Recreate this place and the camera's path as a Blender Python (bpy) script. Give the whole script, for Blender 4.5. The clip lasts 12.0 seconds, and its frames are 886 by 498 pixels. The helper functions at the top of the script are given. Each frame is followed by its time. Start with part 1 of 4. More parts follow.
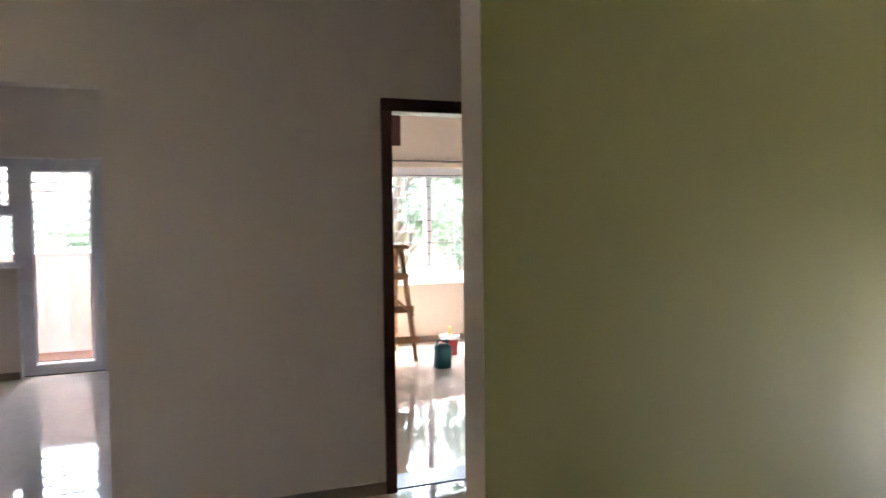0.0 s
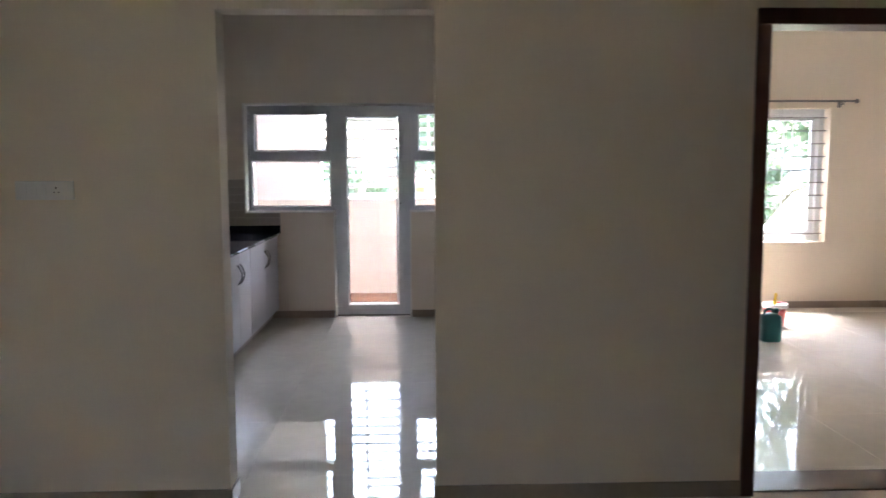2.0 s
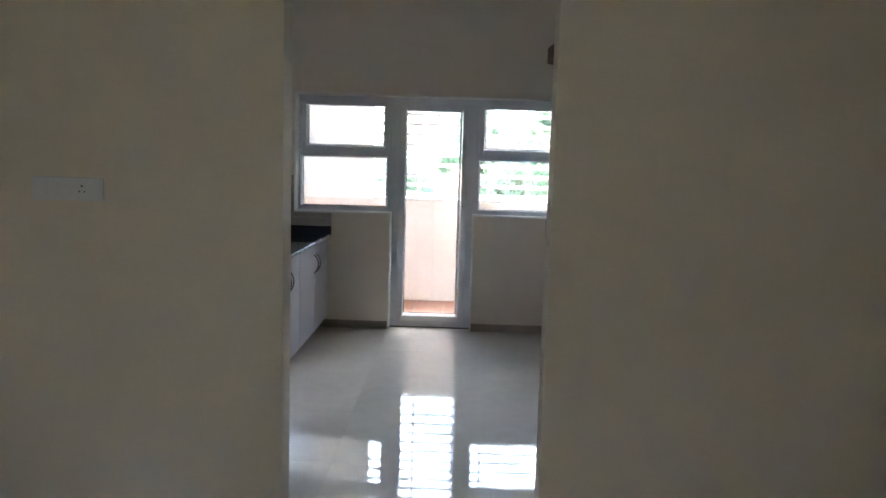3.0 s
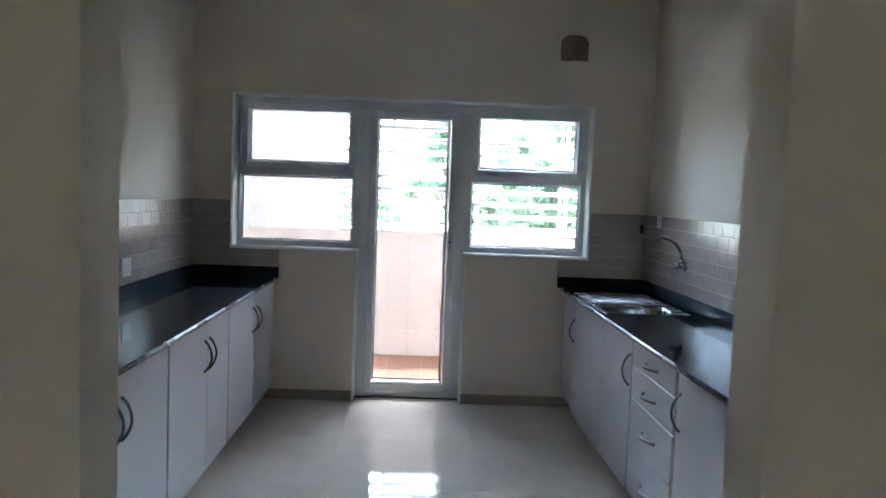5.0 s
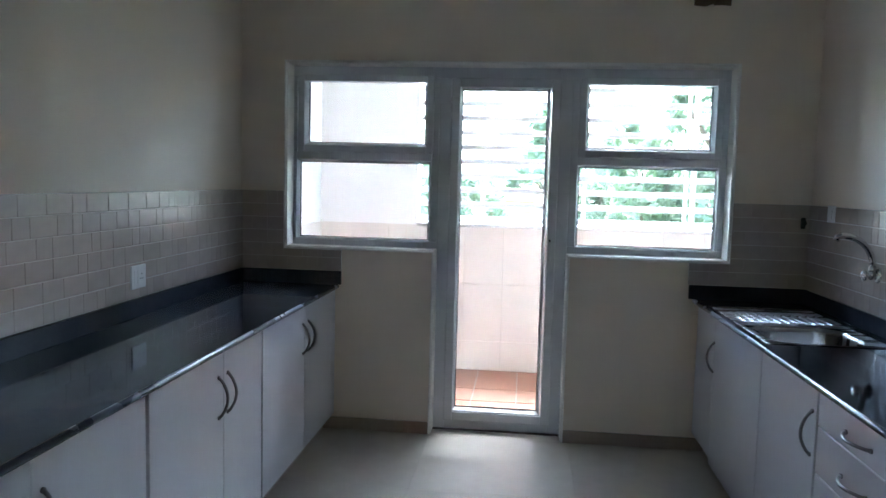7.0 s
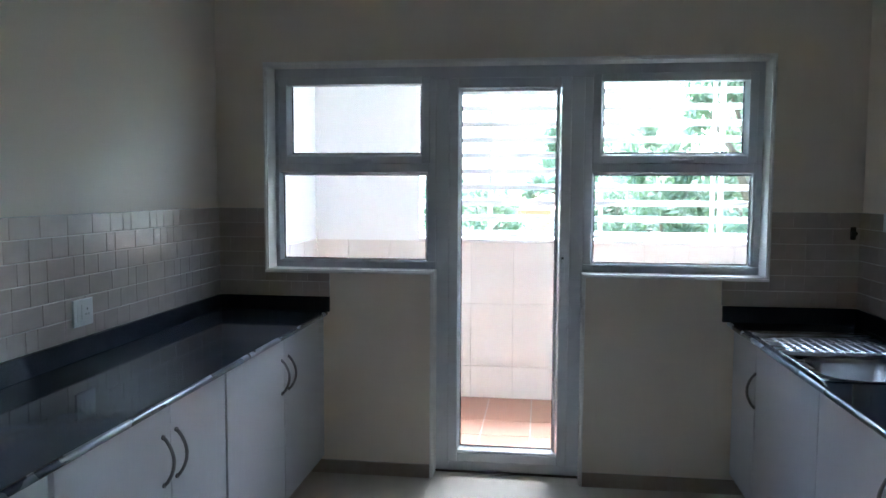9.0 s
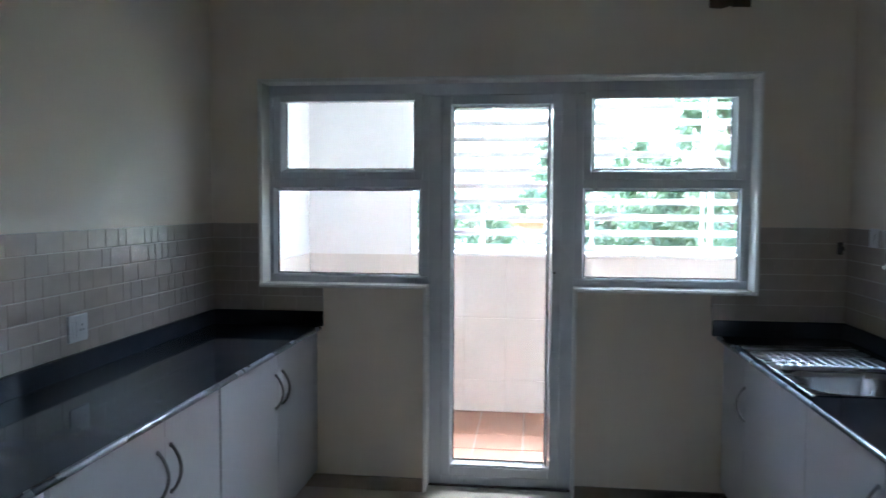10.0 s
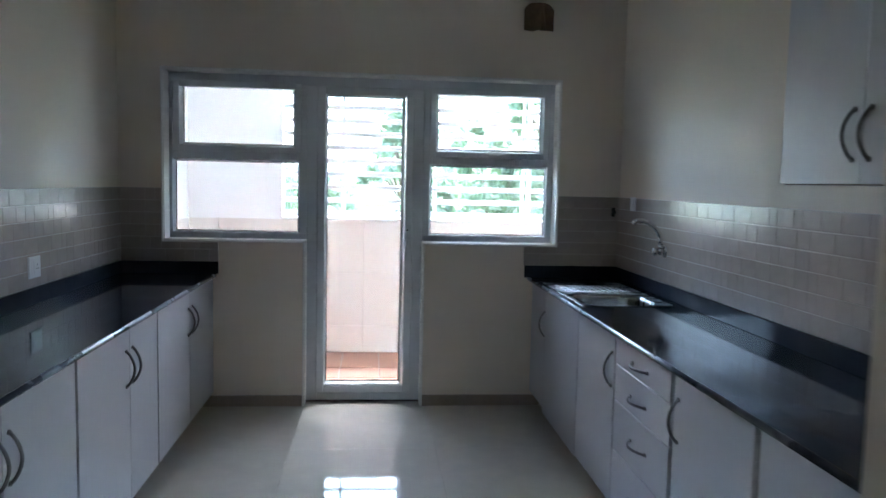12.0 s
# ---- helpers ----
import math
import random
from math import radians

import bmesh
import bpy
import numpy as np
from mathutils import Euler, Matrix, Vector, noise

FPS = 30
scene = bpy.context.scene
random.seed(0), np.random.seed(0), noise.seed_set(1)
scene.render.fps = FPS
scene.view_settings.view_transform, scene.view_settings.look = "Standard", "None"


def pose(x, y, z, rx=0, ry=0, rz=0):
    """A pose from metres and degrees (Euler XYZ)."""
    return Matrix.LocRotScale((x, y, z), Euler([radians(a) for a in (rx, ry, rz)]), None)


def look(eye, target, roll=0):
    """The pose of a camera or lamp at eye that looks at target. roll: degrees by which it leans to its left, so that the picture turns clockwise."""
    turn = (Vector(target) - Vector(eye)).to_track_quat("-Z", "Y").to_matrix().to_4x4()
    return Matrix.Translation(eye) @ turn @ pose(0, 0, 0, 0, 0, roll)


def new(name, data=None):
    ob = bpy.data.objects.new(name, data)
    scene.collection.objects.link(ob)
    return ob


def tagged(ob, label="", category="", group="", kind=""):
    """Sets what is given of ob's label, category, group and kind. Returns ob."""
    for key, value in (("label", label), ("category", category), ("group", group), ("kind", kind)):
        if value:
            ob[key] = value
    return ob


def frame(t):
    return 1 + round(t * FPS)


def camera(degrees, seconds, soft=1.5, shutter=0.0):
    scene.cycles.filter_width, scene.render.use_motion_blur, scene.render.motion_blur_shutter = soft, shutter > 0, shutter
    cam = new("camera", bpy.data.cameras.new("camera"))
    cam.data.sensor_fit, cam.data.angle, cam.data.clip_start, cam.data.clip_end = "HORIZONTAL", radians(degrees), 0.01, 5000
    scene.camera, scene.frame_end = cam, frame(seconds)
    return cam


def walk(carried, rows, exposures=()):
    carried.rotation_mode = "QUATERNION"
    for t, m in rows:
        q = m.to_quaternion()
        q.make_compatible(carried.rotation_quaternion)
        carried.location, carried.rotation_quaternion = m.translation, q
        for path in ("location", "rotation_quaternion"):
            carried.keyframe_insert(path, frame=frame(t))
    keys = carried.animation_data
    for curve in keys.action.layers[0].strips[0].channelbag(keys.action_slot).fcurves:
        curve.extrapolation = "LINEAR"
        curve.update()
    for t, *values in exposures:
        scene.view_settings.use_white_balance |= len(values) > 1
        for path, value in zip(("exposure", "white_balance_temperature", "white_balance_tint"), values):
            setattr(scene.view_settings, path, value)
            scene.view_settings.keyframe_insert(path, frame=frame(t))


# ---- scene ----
cam = camera(61.0, 12.0, shutter=0.4)
PATH = [
    (0, (0.649, 0.64, 1.526), (1.404, 2.49, 1.438), -0.7),
    (0.5, (0.686, 0.644, 1.507), (1.201, 2.574, 1.394), -0.3),
    (1, (0.661, 0.761, 1.506), (0.944, 2.736, 1.359), -0.8),
    (1.5, (0.541, 0.977, 1.511), (0.705, 2.963, 1.336), -0.6),
    (2, (0.433, 1.293, 1.481), (0.498, 3.281, 1.273), -0.2),
    (2.5, (0.333, 1.605, 1.514), (0.261, 3.59, 1.28), 0.4),
    (3, (0.175, 1.98, 1.517), (0.149, 3.968, 1.298), 1.7),
    (5, (0.028, 3.561, 1.491), (0.093, 5.554, 1.346), 2.2),
    (5.5, (0.006, 3.906, 1.474), (0.068, 5.901, 1.342), 2.0),
    (6, (-0.002, 4.199, 1.474), (0.059, 6.193, 1.335), 1.6),
    (6.5, (0.049, 4.427, 1.479), (0.003, 6.42, 1.321), 1.5),
    (7, (0.097, 4.587, 1.475), (-0.113, 6.568, 1.296), 1.5),
    (9, (0.138, 5.07, 1.485), (-0.119, 7.048, 1.334), 0.3),
    (9.5, (0.147, 5.108, 1.487), (-0.233, 7.068, 1.36), 0.0),
    (10, (0.143, 5.038, 1.502), (-0.096, 7.02, 1.383), 0.3),
    (10.5, (0.078, 4.895, 1.496), (0.042, 6.892, 1.389), 0.9),
    (11, (0.04, 4.665, 1.493), (0.094, 6.661, 1.382), 1.1),
    (11.5, (0.06, 4.354, 1.465), (0.158, 6.348, 1.339), 1.3),
    (12, (0.029, 4.001, 1.467), (0.214, 5.984, 1.292), 1.3),
]
EXPOSURES = [(0, 5.9, 6250, 25), (0.5, 5.98, 6280, 27), (1.5, 5.74, 6180, 22), (2.2, 5.66, 6060, 17), (3, 5.68, 5850, 12), (5, 5.6, 5560, 11), (7, 5.43, 5430, 9), (9, 5.35, 5380, 8), (10.5, 5.27, 5380, 8), (12, 5.39, 5400, 9)]
walk(cam, [(t, look(eye, target, roll)) for t, eye, target, roll in PATH], EXPOSURES)

# ---- world and light: a bright hazy sky, soft sun high beyond the balcony ----
SUN_UP, SUN_AROUND = 63.0, 25.0         # degrees above the horizon, degrees from +y towards +x
world = bpy.data.worlds.new("sky")
scene.world = world
world.use_nodes = True
wn = world.node_tree.nodes
sky = wn.new("ShaderNodeTexSky")
sky.sky_type = "NISHITA"
sky.sun_disc = False
sky.sun_elevation, sky.sun_rotation = radians(SUN_UP), radians(SUN_AROUND)
sky.air_density, sky.dust_density, sky.ozone_density = 1.0, 4.0, 1.0
wn["Background"].inputs["Strength"].default_value = 0.15
world.node_tree.links.new(sky.outputs["Color"], wn["Background"].inputs["Color"])

sun = new("sun", bpy.data.lights.new("sun", "SUN"))
sun.data.energy, sun.data.angle, sun.data.color = 1.4, radians(34), (1.0, 0.96, 0.9)
su, sa = radians(SUN_UP), radians(SUN_AROUND)
sun.matrix_world = look((math.sin(sa) * math.cos(su) * 50, math.cos(sa) * math.cos(su) * 50, math.sin(su) * 50), (0, 0, 0))


# ---- materials ----
def material(name, base, rough=0.5, metal=0.0, vary=0.08, grain=60.0, stain=1.2, bump=0.02, spread=0.0, coat=0.0, stretch=(1, 1, 1), spec=0.5):
    """A node material: grain and broad stains in colour and roughness, fine relief; spread: tint from piece to piece."""
    m = bpy.data.materials.new(name)
    m.use_nodes = True
    n, link = m.node_tree.nodes, m.node_tree.links.new
    b = n["Principled BSDF"]
    tc, mp = n.new("ShaderNodeTexCoord"), n.new("ShaderNodeMapping")
    mp.inputs["Scale"].default_value = stretch
    link(tc.outputs["Object"], mp.inputs["Vector"])
    fine, broad = n.new("ShaderNodeTexNoise"), n.new("ShaderNodeTexNoise")
    fine.inputs["Scale"].default_value, fine.inputs["Detail"].default_value = grain, 5
    broad.inputs["Scale"].default_value, broad.inputs["Detail"].default_value = stain, 4
    for t in (fine, broad):
        link(mp.outputs["Vector"], t.inputs["Vector"])
    both = n.new("ShaderNodeMath")
    both.operation = "ADD"
    link(fine.outputs["Fac"], both.inputs[0])
    link(broad.outputs["Fac"], both.inputs[1])
    total = both.outputs[0]
    span = n.new("ShaderNodeMapRange")
    span.inputs["From Min"].default_value, span.inputs["From Max"].default_value = 0.6, 1.4
    span.inputs["To Min"].default_value, span.inputs["To Max"].default_value = 1 - vary, 1 + vary
    link(total, span.inputs["Value"])
    value = span.outputs["Result"]
    if spread:
        info, piece, times = n.new("ShaderNodeObjectInfo"), n.new("ShaderNodeMapRange"), n.new("ShaderNodeMath")
        piece.inputs["To Min"].default_value, piece.inputs["To Max"].default_value = 1 - spread, 1 + spread
        times.operation = "MULTIPLY"
        link(info.outputs["Random"], piece.inputs["Value"])
        link(piece.outputs["Result"], times.inputs[0])
        link(value, times.inputs[1])
        value = times.outputs[0]
    tint = n.new("ShaderNodeVectorMath")
    tint.operation = "SCALE"
    tint.inputs[0].default_value = base
    link(value, tint.inputs["Scale"])
    link(tint.outputs["Vector"], b.inputs["Base Color"])
    rr = n.new("ShaderNodeMapRange")
    rr.inputs["From Min"].default_value, rr.inputs["From Max"].default_value = 0.3, 0.7
    rr.inputs["To Min"].default_value, rr.inputs["To Max"].default_value = rough * 0.85, min(1.0, rough * 1.15)
    link(broad.outputs["Fac"], rr.inputs["Value"])
    link(rr.outputs["Result"], b.inputs["Roughness"])
    b.inputs["Metallic"].default_value = metal
    b.inputs["Coat Weight"].default_value = coat
    b.inputs["Coat Roughness"].default_value = 0.04
    b.inputs["Specular IOR Level"].default_value = spec
    if bump:
        bp = n.new("ShaderNodeBump")
        bp.inputs["Strength"].default_value, bp.inputs["Distance"].default_value = bump, 0.01
        link(fine.outputs["Fac"], bp.inputs["Height"])
        link(bp.outputs["Normal"], b.inputs["Normal"])
    return m


def glass_material(name, gloss=1.0):
    m = bpy.data.materials.new(name)
    m.use_nodes = True
    n, link = m.node_tree.nodes, m.node_tree.links.new
    n.remove(n["Principled BSDF"])
    clear, shine, mix, fr = n.new("ShaderNodeBsdfTransparent"), n.new("ShaderNodeBsdfGlossy"), n.new("ShaderNodeMixShader"), n.new("ShaderNodeFresnel")
    clear.inputs["Color"].default_value = (0.93, 0.96, 0.95, 1)
    shine.inputs["Roughness"].default_value = 0.02
    fr.inputs["IOR"].default_value = 1.45
    link(fr.outputs["Fac"], mix.inputs["Fac"])
    link(clear.outputs["BSDF"], mix.inputs[1])
    link(shine.outputs["BSDF"], mix.inputs[2])
    link(mix.outputs["Shader"], n["Material Output"].inputs["Surface"])
    return m


CREAM = material("cream_wall_paint", (0.835, 0.74, 0.618), 0.6, vary=0.035, grain=140, stain=0.7, bump=0.03)
GREEN = material("olive_green_wall_paint", (0.172, 0.164, 0.046), 0.5, vary=0.04, grain=140, stain=0.8, bump=0.03)
WHITEWALL = material("white_balcony_paint", (0.80, 0.79, 0.80), 0.65, vary=0.05, grain=90, stain=1.5, bump=0.04)
REVEALPAINT = material("white_reveal_paint", (0.88, 0.85, 0.80), 0.4, vary=0.03, grain=90, bump=0.02)
CEILING = material("white_ceiling_paint", (0.84, 0.83, 0.81), 0.7, vary=0.02, grain=120, bump=0.02)
FLOORTILE = material("ivory_polished_tile", (0.71, 0.65, 0.57), 0.035, vary=0.06, grain=9, stain=2.2, bump=0.0, spread=0.02, spec=0.6)
GROUT = material("beige_grout", (0.60, 0.55, 0.48), 0.8, vary=0.1)
SKIRT = material("brown_skirting_tile", (0.35, 0.28, 0.22), 0.3, vary=0.1, grain=40, bump=0.0)
THRESH = material("dark_threshold_stone", (0.12, 0.10, 0.09), 0.2, vary=0.2, grain=120, bump=0.0)
UPVC = material("white_upvc", (0.74, 0.75, 0.77), 0.3, vary=0.02, grain=30, bump=0.0)
GASKET = material("black_rubber_gasket", (0.02, 0.02, 0.022), 0.6, bump=0.0)
def leaf_material(name, base):
    """Thin leaves: light is thrown back and also shines through."""
    m = material(name, base, 0.55, vary=0.35, grain=1.2, stain=0.35, bump=0.0)
    n, link = m.node_tree.nodes, m.node_tree.links.new
    b = n["Principled BSDF"]
    thin, mix = n.new("ShaderNodeBsdfTranslucent"), n.new("ShaderNodeMixShader")
    mix.inputs["Fac"].default_value = 0.4
    thin.inputs["Color"].default_value = (base[0] * 1.5, base[1] * 1.5, base[2] * 1.3, 1)
    link(b.outputs["BSDF"], mix.inputs[1])
    link(thin.outputs["BSDF"], mix.inputs[2])
    link(mix.outputs["Shader"], n["Material Output"].inputs["Surface"])
    return m


GLASS = glass_material("clear_glass")
LAMINATE = material("off_white_laminate", (0.6, 0.592, 0.6), 0.35, vary=0.04, grain=25, stain=1.2, bump=0.015, stretch=(6, 6, 0.6))
CARCASS = material("brown_carcass_edge", (0.20, 0.15, 0.11), 0.6, vary=0.1)
GRANITE = material("black_granite", (0.036, 0.041, 0.050), 0.065, vary=0.4, grain=260, stain=4, bump=0.0, spec=0.055)
NOSING = material("polished_granite_edge", (0.045, 0.05, 0.062), 0.27, vary=0.3, grain=260, stain=4, bump=0.0, spec=1.0)
STEEL = material("brushed_steel", (0.36, 0.345, 0.33), 0.28, 1.0, vary=0.05, grain=80, bump=0.01, stretch=(1, 12, 1))
CHROME = material("chrome", (0.72, 0.72, 0.73), 0.09, 1.0, vary=0.03, bump=0.0)
DARKSTEEL = material("satin_nickel", (0.22, 0.21, 0.21), 0.3, 1.0, vary=0.05, bump=0.0)
SPLASH = material("glazed_cream_wall_tile", (0.5, 0.43, 0.378), 0.2, vary=0.07, grain=14, stain=4, bump=0.06, spread=0.045, spec=0.4)
SPLASHGROUT = material("pale_tile_grout", (0.62, 0.58, 0.53), 0.35, vary=0.06)
PLASTIC = material("white_switch_plastic", (0.80, 0.80, 0.79), 0.3, vary=0.02, bump=0.0)
DARKPLASTIC = material("dark_plastic", (0.03, 0.028, 0.026), 0.5, bump=0.0)
CARDBOARD = material("brown_cardboard", (0.22, 0.145, 0.10), 0.85, vary=0.25, grain=30, stain=6, bump=0.1)
MAROON = material("maroon_stained_wood", (0.085, 0.03, 0.022), 0.4, vary=0.3, grain=30, stain=3, bump=0.03, stretch=(8, 8, 0.7))
RAWWOOD = material("rough_ladder_wood", (0.42, 0.24, 0.13), 0.75, vary=0.3, grain=22, stain=3, bump=0.1, stretch=(8, 8, 0.8))
TEAL = material("teal_plastic", (0.02, 0.15, 0.16), 0.4, vary=0.1, grain=20, bump=0.0)
RED = material("red_bucket_plastic", (0.36, 0.03, 0.03), 0.4, vary=0.1, bump=0.0)
YELLOW = material("yellow_plastic", (0.75, 0.50, 0.03), 0.4, vary=0.05, bump=0.0)
BALTILE = material("blush_balcony_wall_tile", (0.66, 0.605, 0.565), 0.3, vary=0.06, grain=20, stain=3, bump=0.01, spread=0.05)
TERRACOTTA = material("terracotta_floor_tile", (0.35, 0.17, 0.115), 0.5, vary=0.12, grain=30, stain=4, bump=0.02, spread=0.08)
BALGROUT = material("grey_balcony_grout", (0.40, 0.36, 0.33), 0.8)
LEDGE = material("white_ledge_stone", (0.72, 0.71, 0.70), 0.4, vary=0.08, grain=60, bump=0.02)
SLAT = material("white_painted_metal", (0.67, 0.68, 0.7), 0.4, vary=0.04, bump=0.0)
BARK = material("brown_bark", (0.11, 0.08, 0.055), 0.9, vary=0.3, grain=12, bump=0.2)
LEAF = leaf_material("green_leaves", (0.085, 0.125, 0.07))
# bluish base colour stands in for distance haze over the woods
FARLEAF = material("haze_tinted_hill_woods", (0.035, 0.065, 0.08), 0.9, vary=0.3, grain=0.08, stain=0.01, bump=0.0)
GRASS = material("dry_green_ground", (0.09, 0.105, 0.045), 0.95, vary=0.3, grain=0.6, stain=0.03, bump=0.0)
ROAD = material("pale_dusty_road", (0.26, 0.24, 0.22), 0.9, vary=0.1, grain=2, bump=0.0)
ORANGE = material("orange_house_render", (0.44, 0.20, 0.11), 0.8, vary=0.08, grain=2, bump=0.0)
PALEHOUSE = material("pale_house_render", (0.66, 0.60, 0.55), 0.8, vary=0.08, grain=2, bump=0.0)
ROOFTILE = material("red_roof_tile", (0.25, 0.09, 0.06), 0.8, vary=0.2, grain=4, bump=0.0)
FARGLASS = material("dark_window_glass", (0.03, 0.035, 0.04), 0.1, bump=0.0)


# ---- building helpers ----
def smooth_by_angle(bm, limit=0.7):
    for f in bm.faces:
        f.smooth = True
    for e in bm.edges:
        e.smooth = len(e.link_faces) == 2 and e.calc_face_angle(0) < limit


def mesh_of(name, bm, mats):
    me = bpy.data.meshes.new(name)
    bm.normal_update()
    bm.to_mesh(me)
    bm.free()
    for m in (mats if isinstance(mats, (list, tuple)) else [mats]):
        me.materials.append(m)
    return me


def box(bm, x0, x1, y0, y1, z0, z1, bevel=0.0, segments=1, index=0):
    r = bmesh.ops.create_cube(bm, size=1.0, matrix=Matrix.Translation(((x0 + x1) / 2, (y0 + y1) / 2, (z0 + z1) / 2)) @ Matrix.Diagonal((x1 - x0, y1 - y0, z1 - z0, 1)))
    vs = r["verts"]
    fs = {f for v in vs for f in v.link_faces}
    for f in fs:
        f.material_index = index
    if bevel:
        es = list({e for v in vs for e in v.link_edges})
        bmesh.ops.bevel(bm, geom=es, offset=bevel, segments=segments, profile=0.5, affect="EDGES", clamp_overlap=True)


def boxes(*all_boxes, bevel=0.0, segments=1):
    bm = bmesh.new()
    for b in all_boxes:
        box(bm, *b, bevel=bevel, segments=segments)
    return bm


def tube(bm, points, radius, sides=10, cap=True, radii=None):
    """A round bar along a line of points."""
    pts = [Vector(p) for p in points]
    rings = []
    side = None
    for i, p in enumerate(pts):
        d = (pts[min(i + 1, len(pts) - 1)] - pts[max(i - 1, 0)]).normalized()
        if side is None:
            side = d.orthogonal().normalized()
        side = (side - d * side.dot(d)).normalized()
        up = d.cross(side)
        r = radii[i] if radii else radius
        rings.append([bm.verts.new(p + (side * math.cos(a) + up * math.sin(a)) * r) for a in [2 * math.pi * k / sides for k in range(sides)]])
    for a, b in zip(rings, rings[1:]):
        for k in range(sides):
            f = bm.faces.new((a[k], a[(k + 1) % sides], b[(k + 1) % sides], b[k]))
            f.smooth = True
    if cap:
        bm.faces.new(rings[0][::-1])
        bm.faces.new(rings[-1])


def lathe(bm, profile, cx=0, cy=0, sides=24):
    """A turned shape round the upright axis; profile: radius, height pairs."""
    rings = [[bm.verts.new((cx + r * math.cos(2 * math.pi * k / sides), cy + r * math.sin(2 * math.pi * k / sides), z)) for k in range(sides)] for r, z in profile]
    for a, b in zip(rings, rings[1:]):
        for k in range(sides):
            bm.faces.new((a[k], a[(k + 1) % sides], b[(k + 1) % sides], b[k])).smooth = True
    bm.faces.new(rings[0][::-1])
    bm.faces.new(rings[-1])


def thing(name, at, label, category, group="", turn=0.0):
    ob = new(name)
    ob.empty_display_size = 0.1
    ob.matrix_basis = pose(*at, 0, 0, turn)
    return tagged(ob, label, category, group)


def part(name, bm, mat, parent, label=""):
    ob = new(name, mesh_of(name, bm, mat))
    ob.parent = parent
    return tagged(ob, label)


def structure(name, bm, mat, label="", category=""):
    return tagged(new(name, mesh_of(name, bm, mat)), label, category, kind="structure")


def piece(name, me, parent, m):
    ob = new(name, me)
    ob.parent = parent
    ob.matrix_basis = m
    return ob


# ---- the plan ----
WEST, EAST = -1.55, 1.645            # kitchen side walls
NORTH = 8.85                         # kitchen window wall, inner face
PART0, PART1 = 4.545, 4.672            # wall between hall and kitchen
OPEN_L, OPEN_R, OPEN_TOP = -0.41, 0.507, 2.155
DOOR_L, DOOR_R, DOOR_TOP = 1.888, 2.95, 2.165     # bedroom door, outer edges of its frame
WIN_L, WIN_R, SILL, HEAD = -1.28, 1.222, 1.075, 2.134
BAL_L, BAL_R = -0.407, 0.352         # balcony door within the window
CEIL = 3.0
SOUTH, FAR_EAST = -2.4, 5.7
ROOM_N = 9.13                        # bedroom window wall
RW_L, RW_R, RW_B, RW_T = 3.2, 4.755, 0.71, 2.112
GREEN_X, GREEN_Y0, GREEN_Y1 = 1.62, 2.7, 2.848

# ---- structure ----
def wall_shell(x0, x1, y0, y1, z0, z1, holes):
    """A wall across x as one closed shell, with rectangular holes (x0, x1, z0, z1) right through it."""
    xs = sorted({x0, x1, *[h[0] for h in holes], *[h[1] for h in holes]})
    zs = sorted({z0, z1, *[max(z0, h[2]) for h in holes], *[h[3] for h in holes]})

    def solid(i, k):
        if not (0 <= i < len(xs) - 1 and 0 <= k < len(zs) - 1):
            return False
        cx, cz = (xs[i] + xs[i + 1]) / 2, (zs[k] + zs[k + 1]) / 2
        return not any(h[0] < cx < h[1] and h[2] < cz < h[3] for h in holes)

    bm, cache = bmesh.new(), {}

    def vert(i, y, k):
        if (i, y, k) not in cache:
            cache[i, y, k] = bm.verts.new((xs[i], y, zs[k]))
        return cache[i, y, k]

    for i in range(len(xs) - 1):
        for k in range(len(zs) - 1):
            if not solid(i, k):
                continue
            bm.faces.new([vert(*v) for v in ((i, y0, k), (i + 1, y0, k), (i + 1, y0, k + 1), (i, y0, k + 1))])
            bm.faces.new([vert(*v) for v in ((i, y1, k), (i, y1, k + 1), (i + 1, y1, k + 1), (i + 1, y1, k))])
            for di, dk, e in ((-1, 0, ((i, k), (i, k + 1))), (1, 0, ((i + 1, k + 1), (i + 1, k))), (0, -1, ((i + 1, k), (i, k))), (0, 1, ((i, k + 1), (i + 1, k + 1)))):
                if not solid(i + di, k + dk):
                    (a, c), (d, f) = e
                    bm.faces.new([vert(a, y0, c), vert(d, y0, f), vert(d, y1, f), vert(a, y1, c)])
    bmesh.ops.recalc_face_normals(bm, faces=bm.faces)
    return bm


structure("wall_kitchen_north", wall_shell(WEST - 0.15, EAST + 0.135, NORTH, 9.06, -0.05, CEIL, [(WIN_L, BAL_L, SILL, HEAD), (BAL_L, BAL_R, -0.1, HEAD), (BAL_R, WIN_R, SILL, HEAD)]),
          CREAM, "cream painted kitchen wall round window and balcony door", "wall")
structure("wall_bedroom_north", wall_shell(EAST + 0.135, FAR_EAST + 0.15, ROOM_N, ROOM_N + 0.22, -0.05, CEIL, [(RW_L, RW_R, RW_B, RW_T)]),
          CREAM, "cream painted bedroom wall round a barred window", "wall")
structure("wall_partition", wall_shell(WEST, FAR_EAST, PART0, PART1, -0.05, CEIL, [(OPEN_L, OPEN_R, -0.1, OPEN_TOP), (DOOR_L, DOOR_R, -0.1, DOOR_TOP)]),
          CREAM, "cream painted wall with a plain opening to the kitchen", "wall")
structure("wall_west", boxes((WEST - 0.15, WEST, SOUTH, NORTH, -0.05, CEIL)), CREAM, "cream painted side wall of hall and kitchen", "wall")
